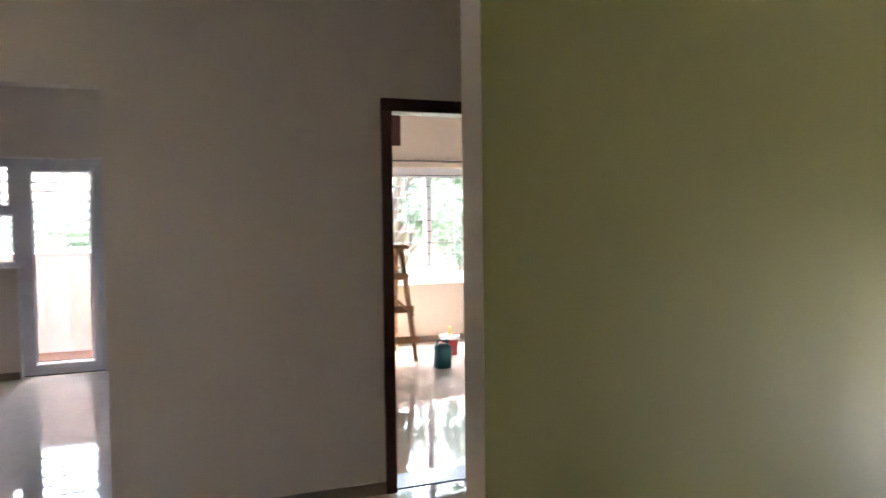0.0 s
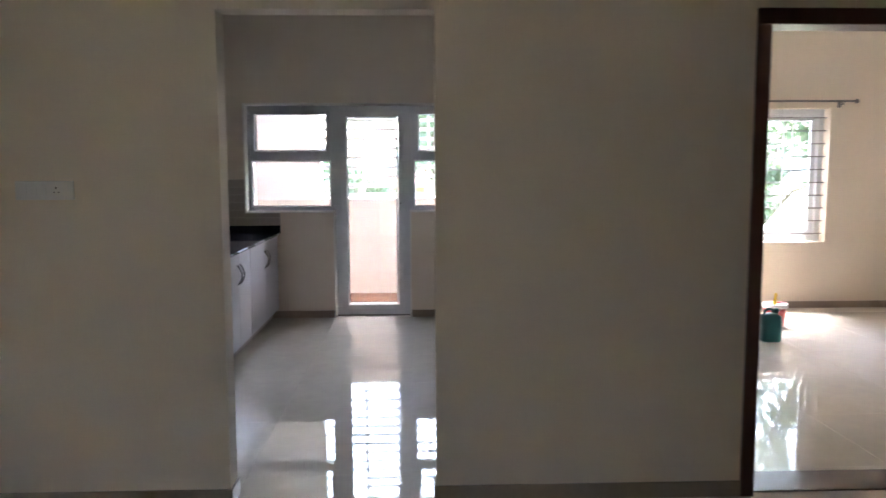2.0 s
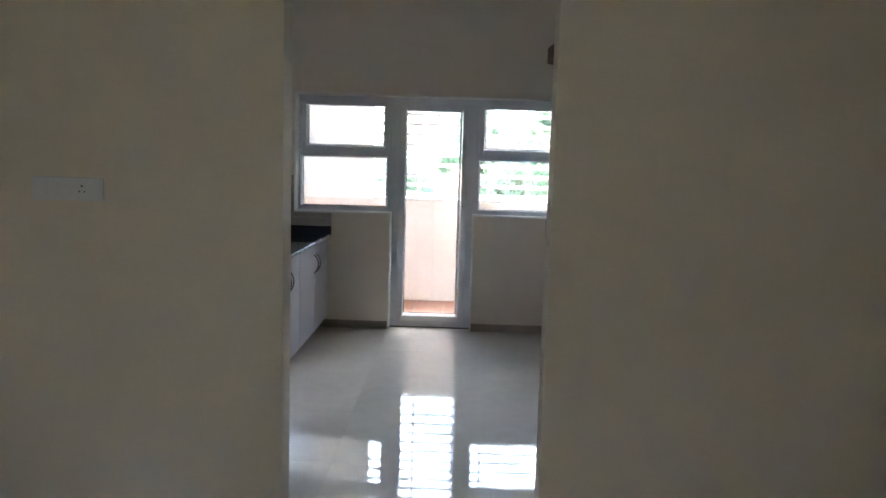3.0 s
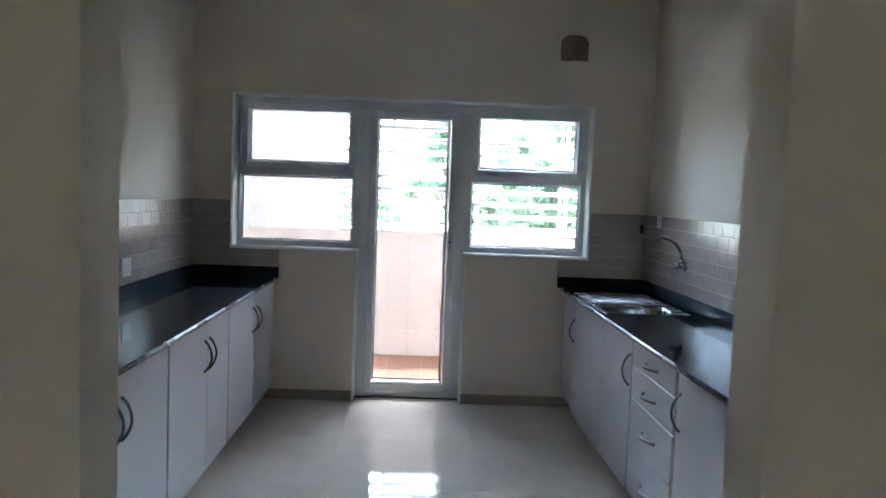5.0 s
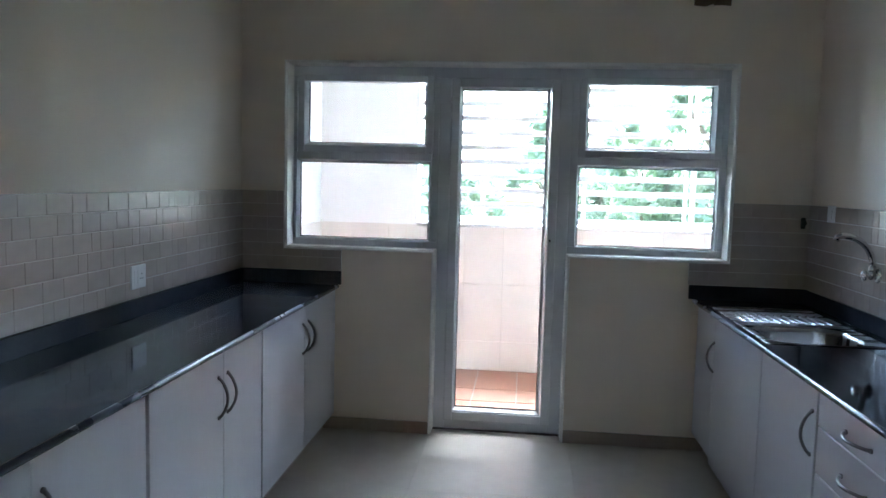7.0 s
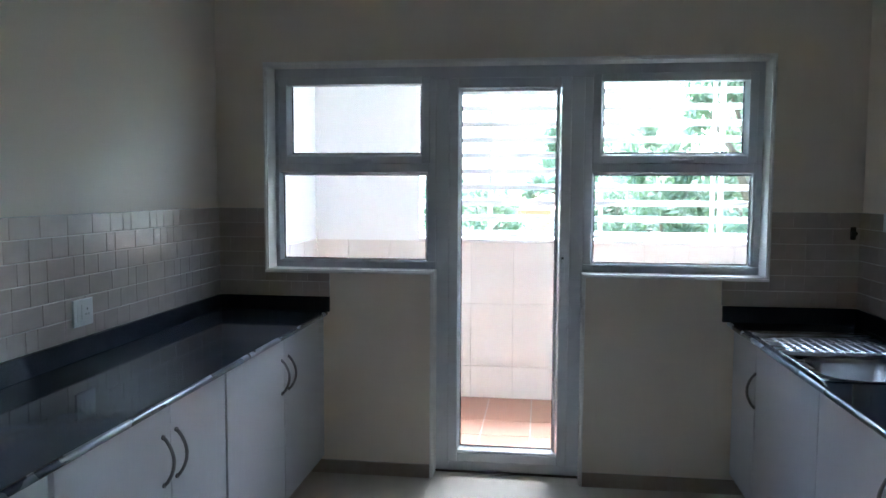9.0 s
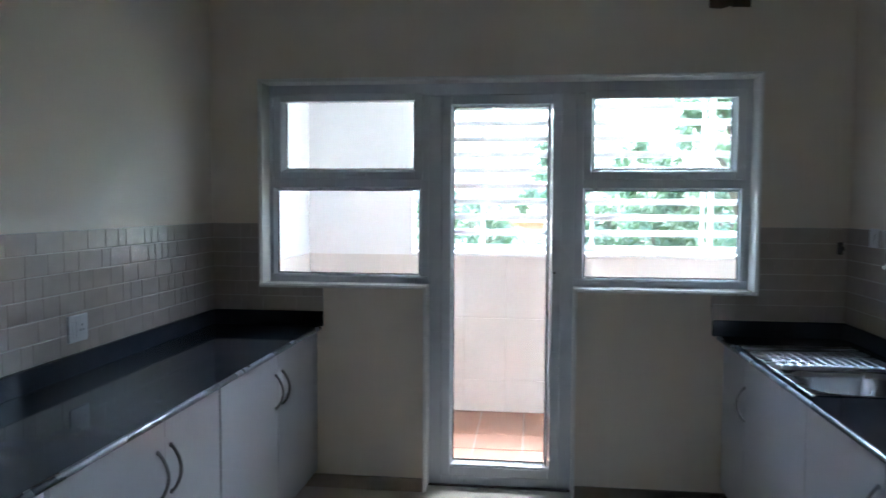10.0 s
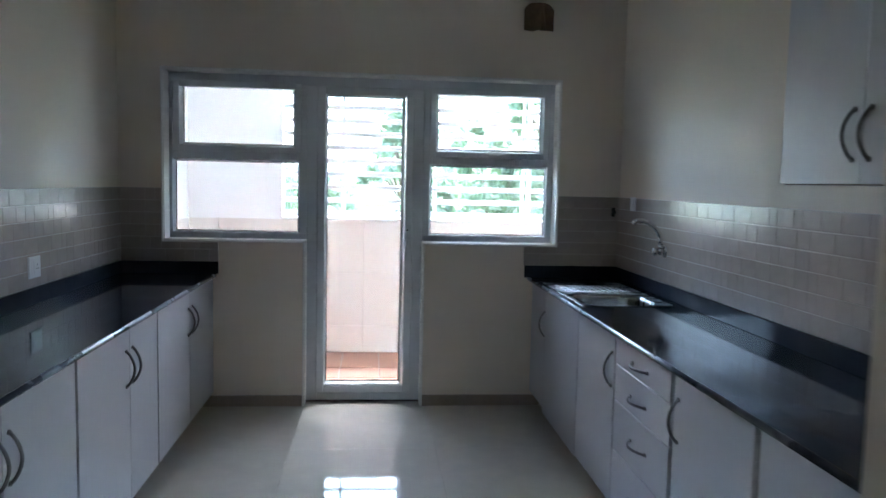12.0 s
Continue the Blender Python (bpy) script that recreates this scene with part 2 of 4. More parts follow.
structure("wall_kitchen_east", boxes((EAST, EAST + 0.135, PART1, NORTH, -0.05, CEIL)), CREAM, "cream painted kitchen side wall", "wall")
# unseen low opening, added to brighten the lower right of the green wall
east = wall_shell(SOUTH, ROOM_N, -0.15, 0.0, -0.05, CEIL, [(0.75, 1.8, -0.1, 1.15)])
bmesh.ops.transform(east, matrix=pose(FAR_EAST, 0, 0, 0, 0, 90), verts=east.verts)
structure("wall_east", east, CREAM, "cream painted outer side wall with an added light opening", "wall")
gm = boxes((GREEN_X, FAR_EAST, GREEN_Y0, GREEN_Y1, -0.05, CEIL))
for f in gm.faces:
    f.material_index = 1 if f.calc_center_median().y < GREEN_Y0 + 0.001 else 0
structure("wall_green", gm, [CREAM, GREEN], "olive green painted wall with a cream end", "wall")
HO_L, HO_R, HO_T = -1.05, -0.915, 2.1    # unseen opening added behind the walk, sized to give the hall its daylight
structure("wall_south", wall_shell(WEST - 0.15, FAR_EAST + 0.15, SOUTH - 0.15, SOUTH, -0.05, CEIL, [(HO_L, HO_R, -0.1, HO_T)]), CREAM, "cream painted hall end wall with an added narrow light opening", "wall")
structure("ceiling", boxes((WEST - 0.15, FAR_EAST + 0.15, SOUTH - 0.15, 9.35, CEIL, CEIL + 0.15)), CEILING, "plain white ceiling", "ceiling")
floor = structure("floor", boxes((WEST - 0.15, FAR_EAST + 0.15, SOUTH - 0.15, 9.13, -0.15, -0.0016)), GROUT, "glossy ivory tiled floor", "floor")


def skirting(*runs):
    for r in runs:
        bm = boxes((*r, 0.0, 0.072), bevel=0.002)
        structure("baseboard", bm, SKIRT, "low brown tile skirting along the wall", "skirting")


T = 0.011
skirting((WEST + T, OPEN_L, PART0 - T, PART0), (OPEN_R, DOOR_L, PART0 - T, PART0), (WEST, WEST + T, SOUTH, PART0),
         (-1.045, BAL_L, NORTH - T, NORTH), (BAL_R, 1.145, NORTH - T, NORTH),
         (EAST + 0.135, FAR_EAST, ROOM_N - T, ROOM_N), (GREEN_X, FAR_EAST, GREEN_Y0 - T, GREEN_Y0), (GREEN_X - T, GREEN_X, GREEN_Y0 - T, GREEN_Y1),
         (OPEN_L, OPEN_L + T, PART0 - T, PART1), (OPEN_R - T, OPEN_R, PART0 - T, PART1))
structure("threshold", boxes((DOOR_L + 0.06, DOOR_R - 0.06, PART0 + 0.03, PART1 + 0.13, 0.0, 0.006), bevel=0.002), THRESH, "dark stone threshold strip in the doorway", "threshold")

# bedroom door frame, no leaf in view
df = tagged(new("door_1"), "dark maroon wooden door frame, doorway open", "door frame", kind="structure")
F0, F1 = PART0 - 0.016, PART1 + 0.016
part("jamb", boxes((DOOR_L, DOOR_L + 0.06, F0, F1, 0, DOOR_TOP - 0.07), bevel=0.004), MAROON, df)
part("jamb", boxes((DOOR_R - 0.06, DOOR_R, F0, F1, 0, DOOR_TOP - 0.07), bevel=0.004), MAROON, df)
part("head", boxes((DOOR_L, DOOR_R, F0, F1, DOOR_TOP - 0.07, DOOR_TOP), bevel=0.004), MAROON, df)


# ---- kitchen window with balcony door ----
def ring(x0, x1, z0, z1, w, y0, y1, bevel=0.003):
    """A mitre-free frame of four bars, outer size given."""
    return boxes((x0, x0 + w, y0, y1, z0, z1), (x1 - w, x1, y0, y1, z0, z1), (x0 + w, x1 - w, y0, y1, z0, z0 + w), (x0 + w, x1 - w, y0, y1, z1 - w, z1), bevel=bevel)


FY0, FY1 = 8.975, 9.045


def glazed(parent, x0, x1, z0, z1, y):
    """A pane of the given clear size, set back behind a sloped bead and a thin gasket."""
    b, deep = 0.018, 0.036
    bm = bmesh.new()
    loops = [[bm.verts.new((x, yy, z)) for x, z in ((x0 - o, z0 - o), (x1 + o, z0 - o), (x1 + o, z1 + o), (x0 - o, z1 + o))]
             for o, yy in ((b, y - 0.005), (b - 0.004, y - 0.007), (0.0, y + deep), (b, y + deep))]
    for q in range(4):
        m, n = loops[q], loops[(q + 1) % 4]
        for k in range(4):
            bm.faces.new((m[k], m[(k + 1) % 4], n[(k + 1) % 4], n[k]))
    bmesh.ops.recalc_face_normals(bm, faces=bm.faces)
    part("glazing_bead", bm, UPVC, parent)
    part("gasket", ring(x0 - 0.001, x1 + 0.001, z0 - 0.001, z1 + 0.001, 0.005, y + deep - 0.002, y + deep + 0.006, 0.0), GASKET, parent)
    p = part("pane", boxes((x0 - 0.002, x1 + 0.002, y + deep, y + deep + 0.005, z0 - 0.002, z1 + 0.002)), GLASS, parent)
    p.visible_shadow = False


window_1 = tagged(new("window_1"), "white upvc window with fixed lower and hinged upper panes", "window", kind="structure")
HB = 2.066
wf = boxes((WIN_L, WIN_R, FY0, FY1, HB, HEAD), (WIN_L, BAL_L, FY0, FY1, SILL, SILL + 0.045), (BAL_R, WIN_R, FY0, FY1, SILL, SILL + 0.045),
           (WIN_L, WIN_L + 0.024, FY0, FY1, SILL + 0.045, HB), (WIN_R - 0.045, WIN_R, FY0, FY1, SILL + 0.045, HB),
           (BAL_L - 0.04, BAL_L, FY0, FY1, SILL + 0.045, HB), (BAL_R, BAL_R + 0.04, FY0, FY1, SILL + 0.045, HB),
           (BAL_L, BAL_L + 0.074, FY0 - 0.002, FY1, 0.0, HB), (BAL_R - 0.074, BAL_R, FY0 - 0.002, FY1, 0.0, HB),
           (WIN_L + 0.024, BAL_L - 0.04, FY0, FY1, 1.588, 1.635), (BAL_R + 0.04, WIN_R - 0.045, FY0, FY1, 1.588, 1.635),
           (BAL_L + 0.074, BAL_R - 0.074, FY0, FY1, 0.0, 0.06), bevel=0.003)
part("window_frame", wf, UPVC, window_1)
# white plaster lining of the opening, with a small proud bead on the wall face
L = 0.005
for b in ((WIN_L, WIN_L + L, SILL + L, HEAD - L), (WIN_R - L, WIN_R, SILL + L, HEAD - L), (WIN_L, WIN_R, HEAD - L, HEAD), (BAL_L, BAL_L + L, 0.0, SILL + L), (BAL_R - L, BAL_R, 0.0, SILL + L),
          (WIN_L, BAL_L, SILL, SILL + L), (BAL_R, WIN_R, SILL, SILL + L)):
    part("reveal", boxes((b[0], b[1], NORTH - 0.001, FY0 - 0.003, b[2], b[3])), REVEALPAINT, window_1, "white plaster reveal")
W = 0.011
for b in ((WIN_L - W, WIN_L, SILL, HEAD + W), (WIN_R, WIN_R + W, SILL, HEAD + W), (WIN_L, WIN_R, HEAD, HEAD + W), (BAL_L - W, BAL_L, 0.0, SILL - W), (BAL_R, BAL_R + W, 0.0, SILL - W),
          (WIN_L - W, BAL_L, SILL - W, SILL), (BAL_R, WIN_R + W, SILL - W, SILL)):
    part("edge_bead", boxes((b[0], b[1], NORTH - 0.0135, NORTH, b[2], b[3]), bevel=0.002), REVEALPAINT, window_1, "white plaster edge bead")
for x0, x1, hx in ((-1.193, -0.496, -0.79), (0.447, 1.131, 0.834)):
    sash = part("sash", ring(x0 - 0.055, x1 + 0.055, 1.632, 2.082, 0.040, FY0 - 0.014, FY1 - 0.02), UPVC, window_1, "hinged top sash")
    glazed(sash, x0, x1, 1.687, 2.047, FY0 + 0.004)
    bm = boxes((hx - 0.05, hx + 0.05, FY0 - 0.03, FY0 - 0.014, 1.648, 1.664), bevel=0.004)
    box(bm, hx - 0.06, hx + 0.01, FY0 - 0.042, FY0 - 0.03, 1.65, 1.663, bevel=0.004)
    part("handle", bm, UPVC, sash, "white sash handle")
for x0, x1 in ((-1.243, -0.464), (0.406, 1.174)):
    glazed(window_1, x0, x1, 1.125, 1.575, FY0 + 0.004)

door_2 = tagged(new("door_2"), "closed white upvc balcony door with full glass", "door", kind="structure")
leaf = part("door_leaf", ring(-0.340, 0.286, 0.052, 2.07, 0.052, FY0 - 0.012, FY1 - 0.01, 0.004), UPVC, door_2)
box_glass = (-0.278, 0.212, 0.125, 2.011)
glazed(door_2, *box_glass, FY0 + 0.004)
bm = boxes((0.24, 0.262, FY0 - 0.018, FY0 - 0.012, 1.03, 1.17), bevel=0.002)
box(bm, 0.246, 0.256, FY0 - 0.035, FY0 - 0.018, 1.125, 1.145, bevel=0.003)
part("handle", bm, UPVC, door_2, "small white latch plate")
part("keyhole", boxes((0.246, 0.256, FY0 - 0.0195, FY0 - 0.018, 1.13, 1.155)), DARKPLASTIC, door_2)
part("sill", boxes((BAL_L, BAL_R, 8.95, 9.06, -0.004, 0.003)), THRESH, door_2, "dark stone strip under door")

# bedroom window
window_2 = tagged(new("window_2"), "white upvc sliding window behind thin steel bars", "window", kind="structure")
WY0, WY1 = ROOM_N + 0.12, ROOM_N + 0.19
part("window_frame", ring(RW_L, RW_R, RW_B, RW_T, 0.06, WY0, WY1), UPVC, window_2)
MIDX = (RW_L + RW_R) / 2
for x0, x1, dy in ((RW_L + 0.055, MIDX + 0.04, 0.005), (MIDX - 0.04, RW_R - 0.055, 0.035)):
    s = part("sash", ring(x0, x1, RW_B + 0.055, RW_T - 0.055, 0.065, WY0 + dy, WY0 + dy + 0.028), UPVC, window_2)
    p = part("pane", boxes((x0 + 0.06, x1 - 0.06, WY0 + dy + 0.012, WY0 + dy + 0.017, RW_B + 0.115, RW_T - 0.115)), GLASS, s)
    p.visible_shadow = False
for k in range(10):
    z = RW_B + 0.085 + k * 0.136
    bm = bmesh.new()
    tube(bm, [(RW_L, ROOM_N + 0.07, z), (RW_R, ROOM_N + 0.07, z)], 0.006, 8)
    part("window_bar", bm, DARKSTEEL, window_2)
for x in (RW_L + 0.30, MIDX - 0.28, MIDX + 0.32, RW_R - 0.36):
    bm = bmesh.new()
    tube(bm, [(x, ROOM_N + 0.07, RW_B), (x, ROOM_N + 0.07, RW_T)], 0.006, 8)
    part("window_bar", bm, UPVC, window_2)

# ---- balcony ----
BX0, BX1, BY, BZ = -1.525, 2.3, 10.53, -0.03
balcony_floor = structure("balcony_floor", boxes((BX0 - 0.15, BX1 + 0.15, 9.131, BY + 0.15, -0.25, BZ - 0.004)), BALGROUT, "terracotta tiled balcony floor", "floor")
parapet = structure("wall_parapet", boxes((BX0 - 0.15, BX1 + 0.15, BY + 0.008, BY + 0.16, -0.25, 1.12)), BALGROUT, "blush tiled balcony parapet wall", "wall")
structure("wall_balcony_left", boxes((BX0 - 0.15, BX0 - 0.008, 9.06, BY + 0.008, -0.25, 2.75)), WHITEWALL, "white painted balcony side wall", "wall")
structure("wall_balcony_right", boxes((BX1, BX1 + 0.15, 9.06, BY + 0.008, -0.25, 2.75)), WHITEWALL, "white painted balcony end wall", "wall")
structure("wall_balcony_front", boxes((BX0 - 0.15, -0.748, BY, BY + 0.16, 1.15, 2.75)), WHITEWALL, "white painted balcony front wall above tiles", "wall")
structure("balcony_ceiling", boxes((BX0 - 0.15, BX1 + 0.15, 9.06, BY + 0.25, 2.75, 2.95)), CEILING, "plain white balcony soffit", "ceiling")
structure("trim", boxes((-0.748, BX1, BY - 0.022, BY + 0.18, 1.122, 1.15), bevel=0.006), LEDGE, "white stone coping on the parapet", "coping")
structure("trim", boxes((BX0, -0.751, BY + 0.004, BY + 0.1, 1.1205, 1.1495)), WHITEWALL, "thin white strip above wall tiles", "trim")

screen = thing("louvre_screen", (0, BY + 0.07, 1.15), "white metal slat screen standing on the parapet", "screen")
for k in range(13):
    z = 0.012 + k * 0.11375
    bm = boxes((-0.748, BX1, -0.012, 0.012, z, z + 0.042), bevel=0.003)
    part("slat", bm, SLAT, screen)
for x, w in ((-0.235, 0.03), (0.565, 0.025), (1.345, 0.022), (1.40, 0.03), (1.72, 0.022)):
    part("post", boxes((x - w / 2, x + w / 2, 0.013, 0.05, 0.0, 1.6), bevel=0.003), SLAT, screen)


# ---- kitchen: cabinets ----
LFACE, RFACE = -0.978, 1.078         # door faces
LEDGE_L, LEDGE_R = -0.957, 1.044     # front edges of the worktops
KICK, CABTOP = 0.095, 0.836


def bow_handle(parent, y, z, side, upright=True, length=0.148):
    """A bowed bar handle; side: the way it stands off along x."""
    pts = []
    for k in range(13):
        u = k / 12 * 2 - 1
        out = side * (0.004 + 0.032 * math.cos(u * math.pi / 2) ** 0.8)
        pts.append((out, 0, u * length / 2) if upright else (out, u * length / 2, 0))
    bm = bmesh.new()
    tube(bm, [(p[0], p[1] + y, p[2] + z) for p in pts], 0.0055, 8)
    for p in (pts[0], pts[-1]):
        tube(bm, [(side * -0.001, p[1] + y, p[2] + z), (side * 0.006, p[1] + y, p[2] + z)], 0.008, 8)
    return part("handle", bm, DARKSTEEL, parent, "bowed satin steel handle")


def base_cabinet(face, wall, y0, y1, fronts, label, group, well=None):
    """fronts: (kind, y0, y1, z0, z1, handle y, handle z). Local x runs from the door face; side is the way the doors look."""
    side = 1 if wall < face else -1
    c = thing("base_cabinet", (face, y0, 0), label, "cabinet", group)
    back = wall - face + side * 0.003
    lo, hi = sorted((back, -side * 0.019))
    if well:        # room for a sink bowl between two upright halves
        runs = [(lo, hi, 0.001, y1 - y0 - 0.001, KICK, 0.63), (lo, hi, 0.001, well[0] - y0, 0.63, CABTOP), (lo, hi, well[1] - y0, y1 - y0 - 0.001, 0.63, CABTOP)]
    else:
        runs = [(lo, hi, 0.001, y1 - y0 - 0.001, KICK, CABTOP)]
    part("body", boxes(*runs), CARCASS, c, "brown cabinet carcass")
    lo, hi = sorted((back, -side * 0.07))
    part("toe_kick", boxes((lo, hi, 0.001, y1 - y0 - 0.001, 0.0, KICK - 0.001)), SKIRT, c, "recessed brown plinth")
    for kind, a, b, z0, z1, hy, hz in fronts:
        lo, hi = sorted((0.0, -side * 0.018))
        d = part(kind, boxes((lo, hi, a - y0 + 0.0018, b - y0 - 0.0018, z0, z1), bevel=0.0015), LAMINATE, c)
        if hy is not None:
            bow_handle(d, hy - y0, hz, side, kind == "door", 0.148 if kind == "door" else 0.165)
    return c


G = "kitchen base cabinets"
HZ = 0.672
TOP, BOT = CABTOP - 0.004, KICK
WL = "off-white laminate base cabinet with two doors"
base_cabinet(LFACE, WEST, 7.612, 8.845, [("door", 7.617, 8.23, BOT, TOP, 8.195, HZ), ("door", 8.23, 8.75, BOT, TOP, 8.285, HZ), ("filler_panel", 8.75, 8.842, BOT, TOP, None, 0)], WL + " beside window wall", G)
base_cabinet(LFACE, WEST, 6.637, 7.608, [("door", 6.644, 7.20, BOT, TOP, 7.15, HZ), ("door", 7.20, 7.603, BOT, TOP, 7.232, HZ)], WL, G)
base_cabinet(LFACE, WEST, 5.58, 6.633, [("door", 5.586, 6.11, BOT, TOP, 6.072, HZ), ("door", 6.11, 6.626, BOT, TOP, 6.148, HZ)], WL, G)
base_cabinet(LFACE, WEST, 4.702, 5.576, [("door", 4.706, 5.13, BOT, TOP, 5.092, HZ), ("door", 5.13, 5.571, BOT, TOP, 5.168, HZ)], WL + " near opening", G)

base_cabinet(RFACE, EAST, 7.115, 8.845, [("door", 7.705, 8.455, BOT - 0.022, TOP, 8.45, 0.625), ("door", 7.12, 7.705, BOT - 0.012, TOP, 7.153, HZ), ("filler_panel", 8.455, 8.842, BOT + 0.01, TOP, None, 0)], "off-white laminate sink cabinet with two doors", G, (7.67, 8.12))
base_cabinet(RFACE, EAST, 6.495, 7.111, [("drawer", 6.502, 7.108, 0.712, TOP, 6.81, 0.762), ("drawer", 6.502, 7.108, 0.555, 0.708, 6.82, 0.622),
                                          ("drawer", 6.502, 7.108, 0.335, 0.551, 6.80, 0.445), ("drawer", 6.502, 7.108, BOT, 0.331, 6.79, 0.20)], "off-white laminate cabinet with four drawers", G)
base_cabinet(RFACE, EAST, 5.91, 6.491, [("door", 5.922, 6.47, BOT, TOP, 6.43, HZ)], "off-white laminate base cabinet with one door", G)
base_cabinet(RFACE, EAST, 4.702, 5.906, [("door", 5.30, 5.892, BOT, TOP, 5.34, HZ), ("door", 4.706, 5.30, BOT, TOP, 5.26, HZ)], WL + " near opening", G)

# ---- worktops with upstands ----
CT0, CT1, UP = 0.838, 0.862, 0.941


def nosing(edge, side, y0, y1):
    """The half-round polished front edge of a slab."""
    mid, r = (CT0 + CT1) / 2, (CT1 - CT0) / 2
    profile = [(edge - side * r + side * r * math.cos(a), mid + r * math.sin(a)) for a in [math.pi / 2 - math.pi * k / 10 for k in range(11)]]
    bm = bmesh.new()
    ends = [[bm.verts.new((x, y, z)) for x, z in profile] for y in (y0, y1)]
    n = len(profile)
    for k in range(n):
        bm.faces.new((ends[0][k], ends[0][(k + 1) % n], ends[1][(k + 1) % n], ends[1][k])).smooth = k < n - 1
    bm.faces.new(ends[0][::-1])
    bm.faces.new(ends[1])
    bmesh.ops.recalc_face_normals(bm, faces=bm.faces)
    return bm


RN = (CT1 - CT0) / 2
CY0 = PART1 + 0.003
CY1 = NORTH - 0.002
wt = thing("worktop", (0, 0, 0), "polished black granite worktop with a low upstand", "worktop", "granite worktops")
part("slab", boxes((WEST + 0.002, LEDGE_L - RN, CY0, CY1, CT0, CT1)), GRANITE, wt)
part("nosing", nosing(LEDGE_L, 1, CY0, CY1), NOSING, wt, "polished rounded edge")
part("upstand", boxes((WEST + 0.002, WEST + 0.022, CY0, CY1, CT1, UP), bevel=0.002), GRANITE, wt)
part("upstand", boxes((WEST + 0.022, LEDGE_L + 0.012, NORTH - 0.022, CY1, CT1, UP), bevel=0.002), GRANITE, wt)
SX0, SX1, SY0, SY1, BR = 1.108, 1.505, 7.69, 8.065, 0.11          # sink bowl and its corner radius
wt2 = thing("worktop", (0, 0, 0), "polished black granite worktop with an inset steel sink", "worktop", "granite worktops")
part("slab", boxes((LEDGE_R + RN, SX0, CY0, CY1, CT0, CT1)), GRANITE, wt2)
part("nosing", nosing(LEDGE_R, -1, CY0, CY1), NOSING, wt2, "polished rounded edge")
for run in ((SX1, EAST - 0.002, CY0, CY1), (SX0, SX1, CY0, SY0), (SX0, SX1, SY1, CY1)):
    part("slab", boxes((*run, CT0, CT1)), GRANITE, wt2)
part("upstand", boxes((EAST - 0.022, EAST - 0.002, CY0, CY1, CT1, UP), bevel=0.002), GRANITE, wt2)
part("upstand", boxes((LEDGE_R - 0.024, EAST - 0.022, NORTH - 0.022, CY1, CT1, UP), bevel=0.002), GRANITE, wt2)

# ---- sink ----
sink = thing("sink", (0, 0, CT1), "stainless steel sink with a ribbed drainboard, set in black worktop", "sink")
PX0, PX1, PY0, PY1 = 1.082, 1.570, 7.675, 8.60
bm = boxes((PX0, SX0 + 0.004, PY0, PY1, 0.0005, 0.0025), (SX1 - 0.004, PX1, PY0, PY1, 0.0005, 0.0025), (SX0 + 0.004, SX1 - 0.004, PY0, SY0 + 0.004, 0.0005, 0.0025), (SX0 + 0.004, SX1 - 0.004, SY1 - 0.004, PY1, 0.0005, 0.0025))
part("rim", bm, STEEL, sink)
for x0, x1, y0, y1 in ((PX0, PX0 + 0.012, PY0, PY1), (PX1 - 0.012, PX1, PY0, PY1), (PX0 + 0.012, PX1 - 0.012, PY0, PY0 + 0.012), (PX0 + 0.012, PX1 - 0.012, PY1 - 0.012, PY1)):
    part("rolled_edge", boxes((x0, x1, y0, y1, 0.0023, 0.0037), bevel=0.0006), STEEL, sink)
for k in range(11):
    bm = bmesh.new()
    x = PX0 + 0.055 + k * 0.038
    tube(bm, [(x, 8.13, 0.0), (x, 8.145, 0.0015), (x, 8.16, 0.0025), (x, 8.42, 0.0025), (x, 8.435, 0.0015), (x, 8.45, 0.0)], 0.006, 8, radii=[0.002, 0.004, 0.0055, 0.0055, 0.004, 0.002])
    part("drain_rib", bm, STEEL, sink)


def rounded_loop(x0, x1, y0, y1, r, z, n=5):
    out = []
    for cx, cy, a0 in ((x1 - r, y1 - r, 0), (x0 + r, y1 - r, 90), (x0 + r, y0 + r, 180), (x1 - r, y0 + r, 270)):
        out += [(cx + r * math.cos(radians(a0 + 90 * k / n)), cy + r * math.sin(radians(a0 + 90 * k / n)), z) for k in range(n + 1)]
    return out


bm = bmesh.new()
loops = []
for inset, r, z in ((-0.002, BR, 0.0036), (0.003, BR, 0.001), (0.006, BR, -0.02), (0.012, BR, -0.15), (0.026, BR, -0.186), (0.06, BR * 0.8, -0.198), (0.15, 0.025, -0.202)):
    loops.append([bm.verts.new(v) for v in rounded_loop(SX0 + inset, SX1 - inset, SY0 + inset, SY1 - inset, r, z)])
for a, b in zip(loops, loops[1:]):
    for k in range(len(a)):
        bm.faces.new((a[k], b[k], b[(k + 1) % len(a)], a[(k + 1) % len(a)])).smooth = True
bm.faces.new(loops[-1])
part("bowl", bm, STEEL, sink)
for cx, cy, sx, sy in ((SX0, SY0, 1, 1), (SX1, SY0, -1, 1), (SX0, SY1, 1, -1), (SX1, SY1, -1, -1)):
    # small corner webs between the square cutout and the round bowl
    bm = bmesh.new()
    vs = [bm.verts.new((cx - sx * 0.004, cy - sy * 0.004, 0.003))] + [bm.verts.new((cx + sx * (BR - (BR + 0.002) * math.sin(radians(a))), cy + sy * (BR - (BR + 0.002) * math.cos(radians(a))), 0.003)) for a in range(0, 91, 18)]
    f = bm.faces.new(vs)
    bmesh.ops.solidify(bm, geom=[f], thickness=0.002)
    part("corner_web", bm, STEEL, sink)
bm = bmesh.new()
